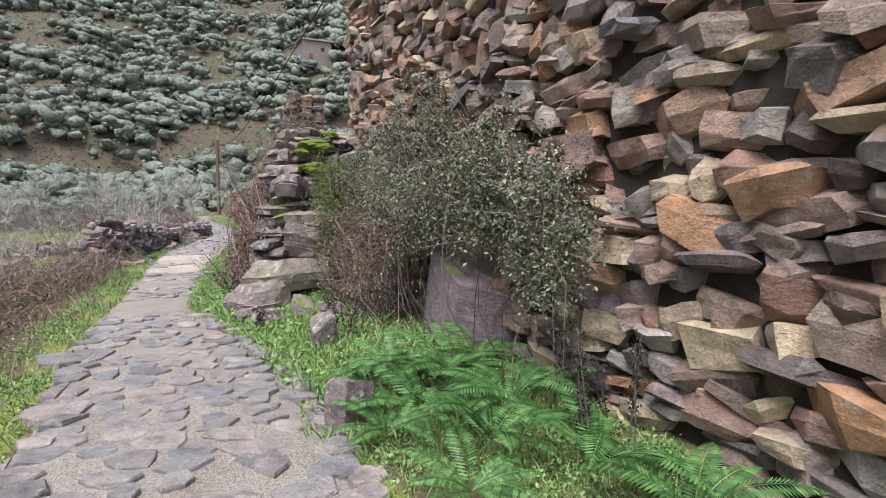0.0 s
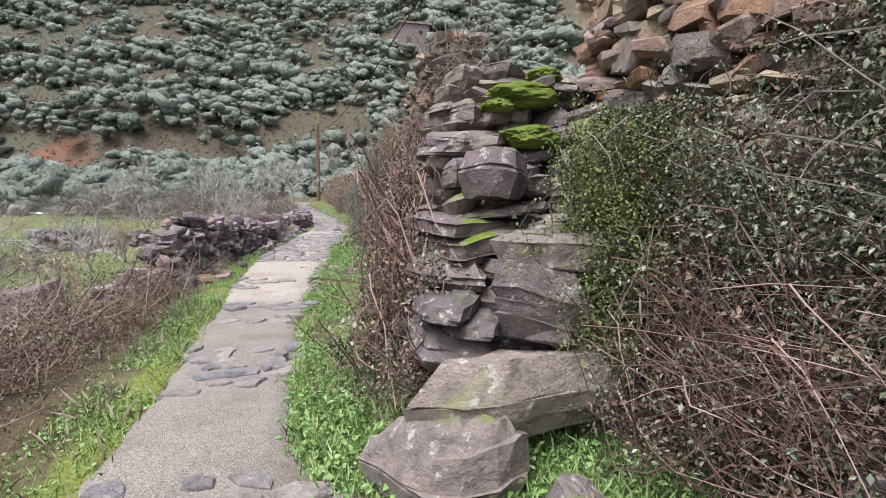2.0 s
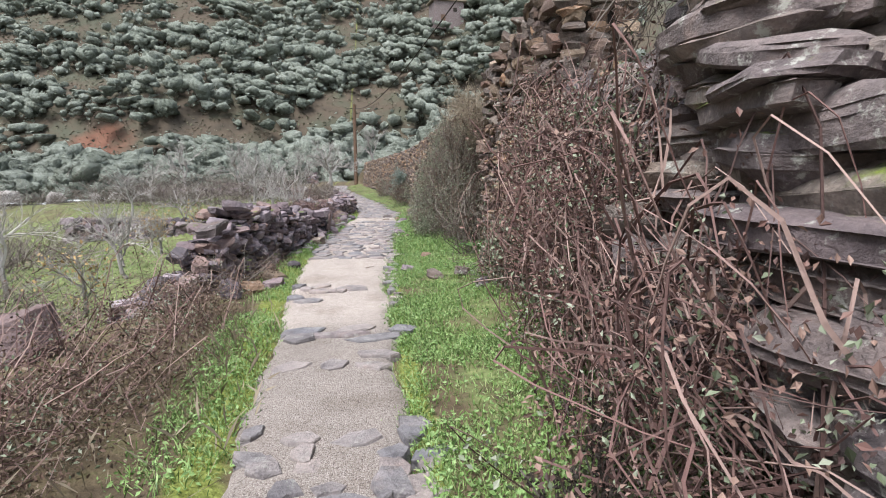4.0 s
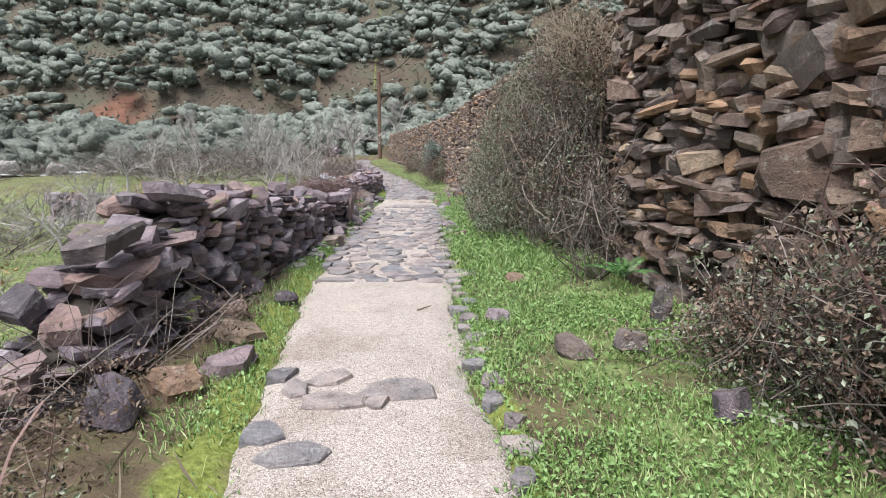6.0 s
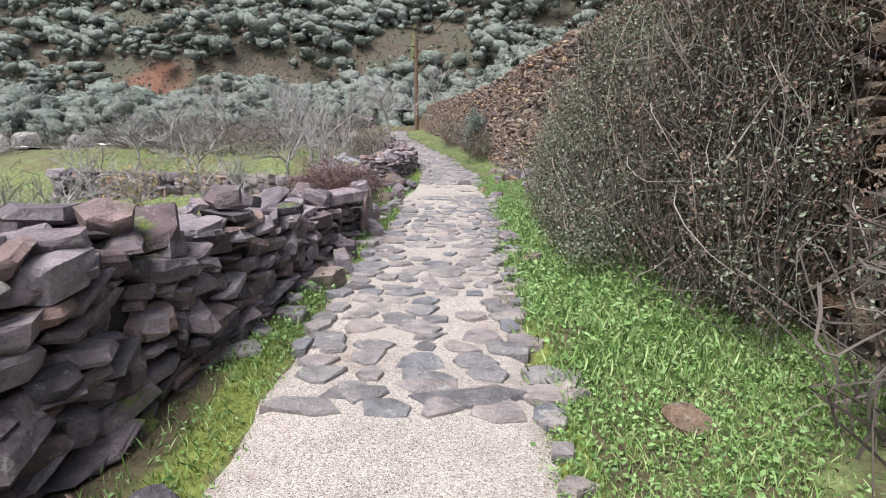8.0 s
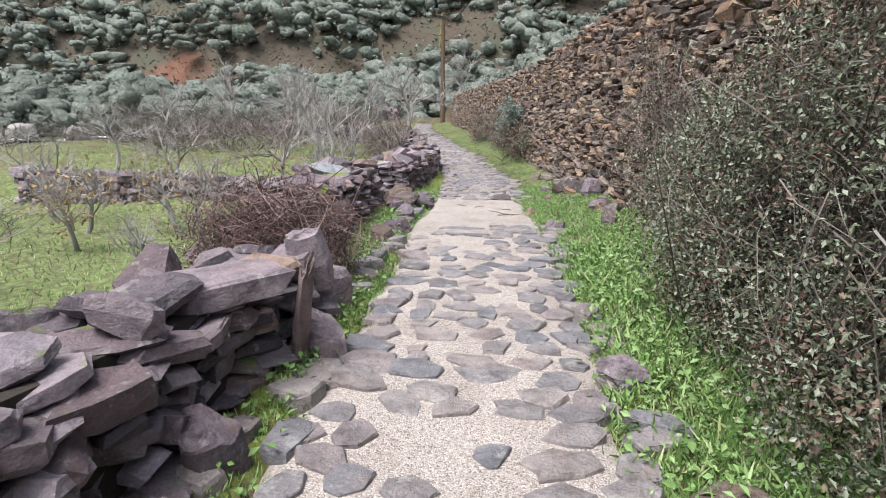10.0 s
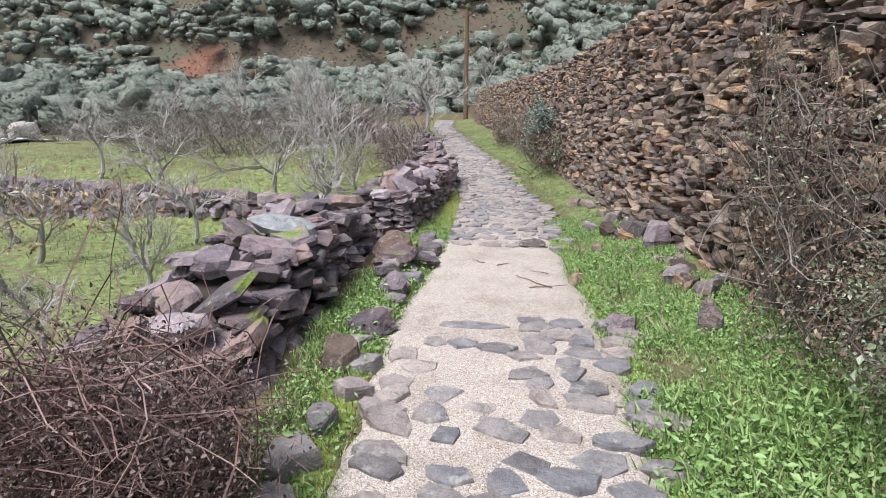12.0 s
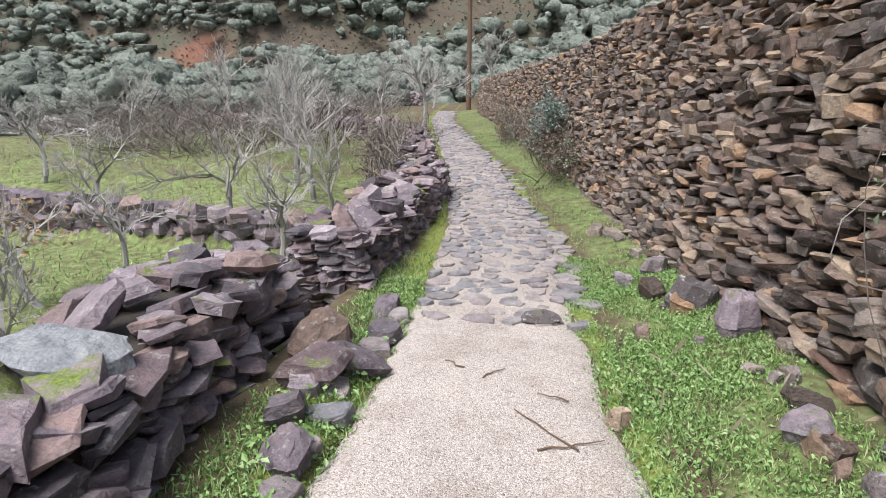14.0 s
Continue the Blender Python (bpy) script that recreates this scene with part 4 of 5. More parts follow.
shrub("bramble_thicket", "brown tangle of bare bramble stems over the terrace wall", "bramble",
      [(2.0, 14.1, 0.9, 0.45, 0.7, 0.85), (2.1, 14.5, 1.9, 0.4, 0.8, 0.6), (1.95, 15.1, 1.0, 0.5, 0.7, 0.9), (2.1, 15.4, 1.8, 0.4, 0.7, 0.6)],
      900, 30000, 0.032, [("foliage", LEAF_BRAMBLE, 0.4), ("dry_foliage", LEAF_DRY, 0.6)], thick=0.004, seed=41, stray=1.2)
shrub("dry_shrub", "tangle of bare brown stems at the foot of the terrace wall", "shrub",
      [(2.3, 20.6, 0.9, 0.4, 0.8, 0.9), (2.35, 21.4, 0.9, 0.35, 0.8, 0.8), (2.2, 20.4, 0.4, 0.45, 0.6, 0.4), (2.4, 21.8, 1.7, 0.3, 0.7, 0.6)], 300, 5200, 0.04, BROWNMIX, thick=0.004, seed=6)
shrub("small_bush", "leafless brown bush at the foot of the high wall", "bush",
      [(1.95, 12.9, 0.55, 0.25, 0.3, 0.5), (1.95, 12.9, 0.9, 0.3, 0.35, 0.35)], 90, 900, 0.03, BROWNMIX, thick=0.006, seed=7)
shrub("small_bush", "bare thorny twigs on top of the stepped wall end", "bush",
      [(2.35, 6.6, 2.45, 0.4, 0.4, 0.3), (2.2, 7.2, 2.4, 0.3, 0.5, 0.35)], 160, 500, 0.025, BROWNMIX, thick=0.004, seed=43)
shrub("heather_bush", "dark purple-brown heather bush between two stretches of wall", "bush",
      [(-1.25, 18.85, 0.45, 0.5, 0.38, 0.4), (-0.85, 18.9, 0.3, 0.3, 0.35, 0.36), (-1.65, 18.8, 0.3, 0.4, 0.38, 0.34), (-1.3, 18.7, 0.1, 0.6, 0.3, 0.25)], 620, 15000, 0.024,
      [("foliage", blotched("heather_leaves", [(0.04, 0.028, 0.025), (0.1, 0.07, 0.065), (0.17, 0.13, 0.12)], 4, 30, 0.8, by_piece=0.7), 1.0)], RED_TWIG, 0.0032, seed=8)
shrub("scrub", "dead bramble and dry stems along the edge of the path", "scrub",
      [(-1.2, 4.2, 0.15, 0.6, 1.0, 0.35), (-1.2, 6.2, 0.15, 0.6, 1.1, 0.4), (-1.25, 8.2, 0.15, 0.65, 1.1, 0.45), (-1.6, 7.0, 0.1, 0.7, 1.0, 0.4), (-1.15, 9.5, 0.1, 0.45, 0.7, 0.4), (-0.9, 2.6, 0.15, 0.6, 0.8, 0.35), (-1.6, 5.0, 0.1, 0.7, 1.0, 0.4), (-0.6, 1.2, 0.1, 0.4, 0.7, 0.3), (-0.95, 3.6, 0.12, 0.4, 0.7, 0.3), (-1.0, 5.2, 0.12, 0.35, 0.7, 0.3), (-1.0, 7.2, 0.1, 0.3, 0.8, 0.28)],
      760, 26000, 0.028, [("dry_foliage", LEAF_DRY, 0.8), ("foliage", LEAF_BRAMBLE, 0.2)], RED_TWIG, 0.0032, seed=9)
shrub("scrub", "dry stems and red leaves at the foot of the low wall", "scrub",
      [(-1.2, 10.6, 0.1, 0.3, 0.5, 0.2), (-1.0, 11.9, 0.1, 0.2, 0.5, 0.15), (-1.6, 9.9, 0.1, 0.35, 0.5, 0.3)], 110, 2400, 0.03, [("dry_foliage", LEAF_DRY, 1.0)], thick=0.003, seed=10)
shrub("scrub", "brown bramble and dead stems at the foot of the high wall", "scrub",
      [(2.0, 10.3, 0.4, 0.3, 0.5, 0.4), (2.05, 9.7, 0.6, 0.3, 0.45, 0.55), (2.0, 10.9, 0.25, 0.25, 0.35, 0.22)],
      220, 9000, 0.034, BROWNMIX, thick=0.0035, seed=31)
shrub("bramble_thicket", "bramble patch and rusty bracken against the far wall", "bramble",
      [(1.55, 31.5, 0.5, 0.4, 1.3, 0.55), (1.5, 33.5, 0.9, 0.35, 1.5, 0.7), (1.3, 36.5, 0.7, 0.4, 2.0, 0.7), (0.6, 41, 0.6, 0.5, 3.0, 0.7)], 420, 9000, 0.06, BROWNMIX, thick=0.008, seed=11)
shrub("small_bush", "blue-green leafy bush on the far wall", "bush",
      [(1.4, 32.6, 1.25, 0.35, 0.6, 0.35), (1.35, 33.4, 1.0, 0.35, 0.6, 0.35)], 60, 2600, 0.07, [("foliage", blotched("blue_green_leaves", [(0.06, 0.085, 0.07), (0.15, 0.2, 0.17), (0.25, 0.3, 0.27)], 3, 20, 0.5, by_piece=0.6), 1.0)], seed=12)
shrub("hedge", "leafless reddish bramble hedge along the low wall", "hedge",
      [(-1.7, 29.5, -0.1, 0.5, 1.2, 0.45), (-1.9, 31.5, 0.1, 0.7, 1.4, 0.55), (-2.4, 34, 0.2, 0.9, 1.6, 0.65), (-3.0, 37, 0.2, 1.0, 2.0, 0.7), (-2.5, 40, 0.2, 0.7, 1.8, 0.6), (-4.0, 41, 0.1, 1.0, 2.0, 0.7)],
      1300, 2500, 0.05, [("dry_foliage", LEAF_DRY, 1.0)], thick=0.009, seed=13)


def fern():
    """One fern: arching fronds with paired leaflets."""
    r = np.random.default_rng(31)
    root = tagged(new("fern"), "fresh green fern with arching fronds at the wall foot", "fern", "ferns at the wall foot")
    for k in range(8):
        yaw, ln, lift = k * 0.785 + r.normal(0, 0.25), r.uniform(0.45, 0.7), r.uniform(0.55, 0.95)
        t = np.linspace(0, 1, 34)
        along = ln * t
        p = np.stack([np.cos(yaw) * along, np.sin(yaw) * along, ln * (lift * 1.25 * t - 0.95 * lift * t**2.0) + 0.03], 1)
        side = np.array([-math.sin(yaw), math.cos(yaw), 0])
        quads_v = []
        for q in range(3, 34):
            w = 0.115 * math.sin(min(1, t[q] * 0.95 + 0.1) * math.pi) ** 0.8 * ln * 1.5 + 0.006
            d = p[q] - p[q - 1]
            d = d / np.linalg.norm(d)
            for s in (-1, 1):
                tip = p[q] + side * s * w + d * w * 0.45 - np.array([0, 0, 0.22 * w])
                quads_v += [p[q] - d * 0.004, p[q] * 0.55 + tip * 0.45 - d * 0.009, tip, p[q] * 0.55 + tip * 0.45 + d * 0.009]
        qf = np.arange(len(quads_v)).reshape(-1, 4)
        sv, sf = tubes([(p, 0.004, 0.0015)])
        v, f = joined([(np.array(quads_v), qf), (sv, sf)])
        part("frond", tri_mesh("frond", v, f, FERN), root)
    return root


first = fern()
first.matrix_basis = pose(2.55, 0.35, float(land(2.55, 0.35)))
r = np.random.default_rng(5)
for x, y, s in ((2.9, 0.8, 1.1), (2.35, 0.9, 0.95), (3.05, 0.2, 1.1), (2.75, -0.2, 1.05), (3.1, -0.6, 1.15), (2.6, 1.2, 0.8), (3.15, 1.0, 0.9), (2.3, 0.1, 0.75), (2.75, 0.75, 1.0), (3.2, -1.1, 0.9), (2.5, -0.6, 0.7)):
    c = copy_thing(first, pose(x, y, float(land(x, y)) + 0.02, r.normal(0, 8), r.normal(0, 8), r.uniform(0, 360)))
    c.scale = (s * 0.85, s * 0.85, s * 0.8)


wall_fern = copy_thing(first, pose(2.02, 12.35, float(land(2.02, 12.35)) + 0.1, 0, 0, 120))
wall_fern.scale = (0.55, 0.55, 0.6)


def stalks(x, y, n, h):
    """Dead dock stalks with dark seed heads."""
    r = np.random.default_rng(int(500 + x * 10 + y * 100))
    root = tagged(new("dock_stalk"), "dead dock stalks with dark brown seed heads", "weed", "dead dock stalks")
    root.location = (x, y, float(land(x, y)))
    lines, pts = [], []
    for _ in range(n):
        a = np.array([r.normal(0, 0.1), r.normal(0, 0.1), 0])
        b = a + (r.normal(0, 0.1), r.normal(0, 0.1), h * r.uniform(0.7, 1.1))
        lines.append((np.linspace(a, b, 4), 0.006, 0.004))
        t = r.uniform(0.35, 1, 90)[:, None]
        pts.append(a * (1 - t) + b * t + r.normal(0, 0.014, (90, 3)))
    v, f = tubes(lines)
    tagged(part("stem_tangle", tri_mesh("stem_tangle", v, f, TWIG), root), kind="stuff")
    v, f = clump(np.concatenate(pts), (0.022, 0.022, 0.022), 1.0)
    tagged(part("seed_spike", tri_mesh("seed_spike", v, f, CORE), root), kind="stuff")


for x, y, n, h in ((2.15, 2.35, 5, 0.4), (2.35, 2.2, 4, 0.45), (1.25, 5.7, 7, 0.38), (1.4, 6.0, 5, 0.42), (3.25, -0.5, 6, 0.6), (3.2, 0.0, 5, 0.55), (1.6, 3.1, 3, 0.3)):
    stalks(x, y, n, h)

# ---- grass and ground leaves ----


def strip(n, side, y0, y1, wide, r):
    y = r.uniform(y0, y1, n)
    edge = np.interp(y, PY, PR) if side > 0 else np.interp(y, PY, PL)
    far = np.interp(y, RY, RX) if side > 0 else np.interp(y, LY, LX)
    w = np.minimum(np.abs(far - edge), wide)
    x = edge + side * (-0.02 + r.random(n) * w) + r.normal(0, 0.05, n)
    keep = (wave(x, y, 2.1, 1) + 0.6 * wave(x, y, 6) + r.normal(0, 0.5, n)) > -0.55
    x, y = x[keep], y[keep]
    return np.stack([x, y, land(x, y) - 0.01], 1)


def tall(p, low, high, wide, r, tilt=0.35):
    n = len(p)
    m = turned(n, None, tilt, (1, 1, 1), 0.0, p)
    h, w = r.uniform(low, high, n), r.uniform(wide * 0.6, wide * 1.4, n)
    m[:, :3, 0] *= w[:, None]
    m[:, :3, 1] *= h[:, None] * 0.8
    m[:, :3, 2] *= h[:, None]
    return spread(*BLADE, m)


r = np.random.default_rng(77)
for label, p, low, high, wide in (
        ("short fresh grass on the verge below the high wall", np.concatenate([strip(60000, 1, -2, 8, 1.7, r), strip(150000, 1, 8, 26, 1.6, r), strip(14000, 1, 26, 62, 2.5, r)]), 0.025, 0.08, 0.005),
        ("grass along the foot of the low walls", np.concatenate([strip(36000, -1, -3, 26, 0.5, r), strip(16000, -1, 18.5, 25, 0.9, r), strip(4000, -1, 26, 60, 0.4, r)]), 0.02, 0.08, 0.006)):
    v, f = tall(p, low, high, wide, r)
    tagged(new("grass", tri_mesh("grass", v, f, GRASS)), label, "grass", kind="stuff")
p = strip(10000, 1, 13.5, 20, 1.2, r)
p = np.concatenate([p, strip(12000, 1, 0, 5, 1.4, r)])
v, f = tall(p, 0.05, 0.15, 0.0042, r, 0.5)
tagged(new("grass", tri_mesh("tall_grass", v, f, GRASS)), "longer grass under the brambles", "grass", kind="stuff")
x, y = r.uniform(-16, -1.4, 42000), r.uniform(12, 46, 42000)
keep = (x < np.interp(y, LY, LX) - 0.9) & (wave(x, y, 0.9, 2) + 0.7 * wave(x, y, 2.3) + r.normal(0, 0.4, len(x)) > -0.3)
x, y = x[keep], y[keep]
v, f = tall(np.stack([x, y, land(x, y) - 0.01], 1), 0.04, 0.13, 0.016, r, 0.5)
tagged(new("grass", tri_mesh("meadow_grass", v, f, GRASS)), "green meadow grass below the low wall", "grass", kind="stuff")
x, y = r.uniform(-18, -1.6, 14000), r.uniform(8, 46, 14000)
keep = (x < np.interp(y, LY, LX) - 0.8) & (wave(x, y, 0.7, 4) + r.normal(0, 0.4, len(x)) > 0.2)
x, y = x[keep], y[keep]
v, f = tall(np.stack([x, y, land(x, y) - 0.01], 1), 0.06, 0.22, 0.01, r, 0.6)
tagged(new("dry_grass", tri_mesh("withered_grass", v, f, STRAW)), "withered straw-coloured grass in the meadow", "grass", kind="stuff")
LEAFY = blotched("clover_leaves", [(0.041, 0.08, 0.023), (0.11, 0.187, 0.054), (0.166, 0.267, 0.092), (0.239, 0.328, 0.147)], 2, 12, 0.5, by_piece=0.4)
p = np.concatenate([strip(90000, 1, 8, 26, 1.6, r), strip(36000, 1, -1, 8, 1.5, r), strip(9000, 1, 26, 45, 1.2, r), strip(5000, -1, 9, 25, 0.4, r), strip(12000, -1, -2, 9.5, 0.55, r), strip(6000, -1, 18.5, 25, 0.9, r)])
p[:, 2] += r.uniform(0.01, 0.06, len(p))
v, f = clump(p, (0.024, 0.028, 0.024), 0.5)
tagged(new("clover", tri_mesh("clover", v, f, LEAFY)), "low clover and weeds in the verges", "weeds", kind="stuff")
p = np.concatenate([strip(5200, 1, 14, 20, 1.2, r), strip(4200, 1, 0.5, 5.5, 1.4, r), strip(1200, -1, 14, 24, 0.4, r)])
p[:, 2] += r.uniform(0.02, 0.12, len(p))
v, f = clump(p, (0.042, 0.042, 0.042), 0.5)
tagged(new("weeds", tri_mesh("weeds", v, f, LEAFY)), "broad-leaved nettles and weeds under the brambles", "weeds", kind="stuff")
p = np.concatenate([strip(1500, -1, -2, 10, 1.2, r), strip(160, 1, 20, 24, 2, r)])
v, f = tall(p, 0.06, 0.24, 0.004, r, 0.5)
tagged(new("dry_grass", tri_mesh("dry_grass", v, f, STRAW)), "bleached dry grass in the verges", "grass", kind="stuff")

# ---- bare trees of the meadow ----


def bare_tree(name, label, height, spread_out, seed, leaves=0, twigs=5):
    r = np.random.default_rng(seed)
    root = tagged(new(name), label, "tree", "bare fruit trees")
    trunk, limbs = [], []

    def grow(p, d, ln, rad, depth):
        n = 6
        pts = [p]
        for _ in range(n):
            d = d + r.normal(0, 0.13, 3) + (0, 0, 0.03)
            d = d / np.linalg.norm(d)
            pts.append(pts[-1] + d * ln / n)
        (trunk if depth == 0 else limbs).append((np.array(pts), rad, rad * 0.55))
        if depth >= 4:
            return
        for _ in range((4, 4, 4, twigs)[depth]):
            k = int(r.integers(3 if depth else 4, n + 1))
            e = d + r.normal(0, spread_out, 3) + (0, 0, 0.15)
            grow(pts[k], e / np.linalg.norm(e), ln * r.uniform(0.5, 0.85), max(rad * 0.52, 0.0035), depth + 1)

    grow(np.array([0, 0, -0.1]), np.array([r.normal(0, 0.1), r.normal(0, 0.1), 1.0]), height * 0.3, height * 0.021, 0)
    v, f = tubes(trunk, 7)
    part("trunk", tri_mesh("trunk", v, f, BARK), root)
    v, f = tubes(limbs, 3)
    tagged(part("crown", tri_mesh("crown", v, f, BARK), root), kind="stuff")
    if leaves:
        tips = np.concatenate([p[-3:] for p, *_ in limbs])
        v, f = clump(tips[r.integers(len(tips), size=leaves)] + r.normal(0, 0.05, (leaves, 3)), (0.07, 0.07, 0.07), 0.8)
        tagged(part("foliage", tri_mesh("foliage", v, f, blotched("withered_leaves", [(0.2, 0.12, 0.05), (0.4, 0.28, 0.13)], 2, 20, 0.6, by_piece=0.6)), root), kind="stuff")
    return root


trees = [bare_tree("fruit_tree", "bare grey fruit tree standing in the meadow", 3.0, 0.6, 3), bare_tree("fruit_tree", "bare fruit tree with a few withered yellow leaves", 2.6, 0.75, 8, 260),
         bare_tree("fruit_tree", "slender bare tree with upright grey branches", 3.6, 0.42, 15)]
first_use = set()
for k, x, y, s, yaw in ((1, -6.0, 26.6, 1.0, 0), (1, -7.2, 24.9, 0.9, 80), (1, -8.5, 27, 1.0, 150), (0, -6.1, 28.5, 0.8, 30), (0, -3.35, 28.4, 0.95, 60), (0, -4.8, 30.2, 1.0, 200), (2, -4.2, 33.3, 1.0, 0), (2, -3.5, 32.2, 0.8, 90), (2, -5.2, 35, 1.0, 40),
                        (0, -8.5, 31, 1.0, 120), (0, -10.5, 29, 1.1, 300), (2, -6.8, 38, 1.1, 140), (0, -3.4, 46.7, 1.9, 20), (0, -8.0, 44, 1.3, 10), (2, -10, 48, 1.4, 70), (0, -13, 40, 1.3, 220), (0, -12, 34, 1.1, 45), (2, -6.3, 52, 1.4, 190), (0, -11, 56, 1.7, 260), (2, -15, 52, 1.6, 15),
                        (0, -4.5, 22.2, 0.55, 75), (2, -4.6, 24.4, 0.55, 160), (0, -7.0, 21.5, 0.8, 200), (0, -5.6, 18.4, 0.8, 290), (2, -7.5, 17, 0.8, 20), (1, -4.8, 14.6, 0.8, 110), (0, -9.5, 20, 1.1, 330), (2, -0.6, 74, 1.8, 50), (0, -5.6, 70, 2.0, 100)):
    m = pose(x, y, float(land(x, y)), 0, 0, yaw)
    if k in first_use:
        ob = copy_thing(trees[k], m)
    else:
        ob = trees[k]
        ob.matrix_basis = m
        first_use.add(k)
    ob.scale = (s * 1.2, s * 1.2, s * 1.1)


def thicket(seed):
    """A leafless grey thicket of many fine stems."""
    r = np.random.default_rng(seed)
    root = tagged(new("bare_thicket"), "leafless grey-brown thicket on the valley floor", "thicket", "bare thickets")
    lines = []
    for _ in range(130):
        a = np.array([r.normal(0, 0.8), r.normal(0, 0.8), 0])
        b = a * 1.6 + (r.normal(0, 0.8), r.normal(0, 0.8), r.uniform(0.3, 1.3))
        t = np.linspace(0, 1, 5)[:, None]
        p = a * (1 - t) + b * t + r.normal(0, 0.07, (5, 3))
        lines.append((p, 0.014, 0.005))
        for _ in range(2):
            k = int(r.integers(2, 5))
            lines.append((np.linspace(p[k], p[k] + (r.normal(0, 0.4), r.normal(0, 0.4), r.uniform(0.1, 0.6)), 3), 0.009, 0.004))
    v, f = tubes(lines)
    tagged(part("stem_tangle", tri_mesh("stem_tangle", v, f, TWIG), root), kind="stuff")
    return root


base = thicket(3)
base.matrix_basis = pose(-9, 37, float(land(-9, 37)))
r = np.random.default_rng(12)
for k in range(60):
    y = r.uniform(38, 92)
    x = -r.uniform(7, 10 + 0.55 * y) - max(0, y - 40) * 0.06
    c = copy_thing(base, pose(x, y, float(land(x, y)) - 0.05, 0, 0, r.uniform(0, 360)))
    c.scale = [r.uniform(0.7, 1.5)] * 3
for x, y, s in ((-4.5, 11.5, 0.6), (-5.5, 13, 0.7), (-4.2, 8.5, 0.6), (-6.5, 10, 0.8), (-5.2, 6.5, 0.7), (-7.5, 14.5, 0.8), (-3.8, 5.0, 0.5), (-8.5, 12, 0.9), (-7, 8, 0.9), (-10, 16, 1.0), (-11, 22, 1.1), (-12.5, 26, 1.1)):
    c = copy_thing(base, pose(x, y, float(land(x, y)) - 0.05, 0, 0, 50 * x))
    c.scale = (s, s, s)

# ---- evergreen oaks of the valley side ----


def tuft_shape(fine_cuts, seed):
    """A lumpy leaf tuft of unit radius."""
    bm = bmesh.new()
    bmesh.ops.create_icosphere(bm, subdivisions=fine_cuts, radius=1.0)
    rr = random.Random(seed)
    for p in bm.verts:
        p.co *= 1 + 0.5 * noise.noise(p.co * 1.6 + Vector((seed * 2.3, 0, 0))) + rr.uniform(-0.34, 0.3)
    v, f = np.array([p.co[:] for p in bm.verts]), np.array([[p.index for p in q.verts] for q in bm.faces])
    bm.free()
    return v, f


def oak_crown(seed, clumps, cuts, loose, leaf):
    """A crown of many lumpy tufts, with loose leaf sprays round their edges."""
    r = np.random.default_rng(seed)
    d = r.normal(size=(clumps, 3))
    d /= np.linalg.norm(d, axis=1)[:, None]
    d[:, 2] = np.abs(d[:, 2]) * 1.1 - 0.45
    c = d * (0.5, 0.5, 0.42) * r.uniform(0.5, 1.0, (clumps, 1)) + (0, 0, 0.22)
    rad = r.uniform(0.05, 0.13, clumps)
    m = turned(clumps, None, 0.6, (1, 1, 1), 0.0, c)
    m[:, :3, :3] *= rad[:, None, None] * np.stack([np.ones(clumps), np.ones(clumps), np.full(clumps, 0.75)], 1)[:, None, :]
    pieces = [spread(*tuft_shape(cuts, seed + k), m[k::4]) for k in range(4)]
    q = r.normal(size=(clumps, loose, 3))
    q /= np.linalg.norm(q, axis=2)[:, :, None]
    p = (c[:, None] + q * rad[:, None, None] * r.uniform(0.85, 1.35, (clumps, loose, 1))).reshape(-1, 3)
    v, f = spread(*LEAF, turned(len(p), None, 0.8, (leaf, leaf * 1.4, leaf), 0.4, p))
    pieces.append((v, np.concatenate([f[:, [0, 1, 2]], f[:, [0, 2, 3]]])))
    return joined(pieces)


def evergreen_oak(seed):
    root = tagged(new("evergreen_oak"), "dense grey-green evergreen oak on the valley side", "tree", "oaks of the valley side")
    v, f = tubes([([(0, 0, -0.15), (0.02, 0.01, 0.15), (0, 0.03, 0.4)], 0.035, 0.02), ([(0, 0, 0.12), (0.12, 0.05, 0.35)], 0.02, 0.01), ([(0, 0, 0.1), (-0.1, -0.08, 0.35)], 0.02, 0.01)], 6)
    part("trunk", tri_mesh("trunk", v, f, BARK), root)
    v, f = oak_crown(seed, 95, 2, 26, 0.028)
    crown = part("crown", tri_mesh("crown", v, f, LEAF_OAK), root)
    crown.data.polygons.foreach_set("use_smooth", np.ones(len(f), bool))
    tagged(crown, kind="stuff")
    return root


r = np.random.default_rng(9)
oaks = [evergreen_oak(60 + k) for k in range(5)]
used, spots = set(), []
for _ in range(20000):
    y = 92 + 330 * r.random() ** 1.15
    x = r.uniform(-1.0 * y - 10, 0.3 * y + 10)
    s = (y - 96) + 0.18 * x
    if s < -6 or len(spots) > 1150:
        continue
    if (x + 54) ** 2 + (y - 116) ** 2 < 180 or wave(x, y, 0.03, 1.0) + 0.4 * wave(x, y, 0.09) < -0.85:
        continue
    size = r.uniform(7.5, 13.0)
    if all((x - a) ** 2 + (y - b) ** 2 > (0.24 * (size + c)) ** 2 for a, b, c in spots):
        spots.append((x, y, size))
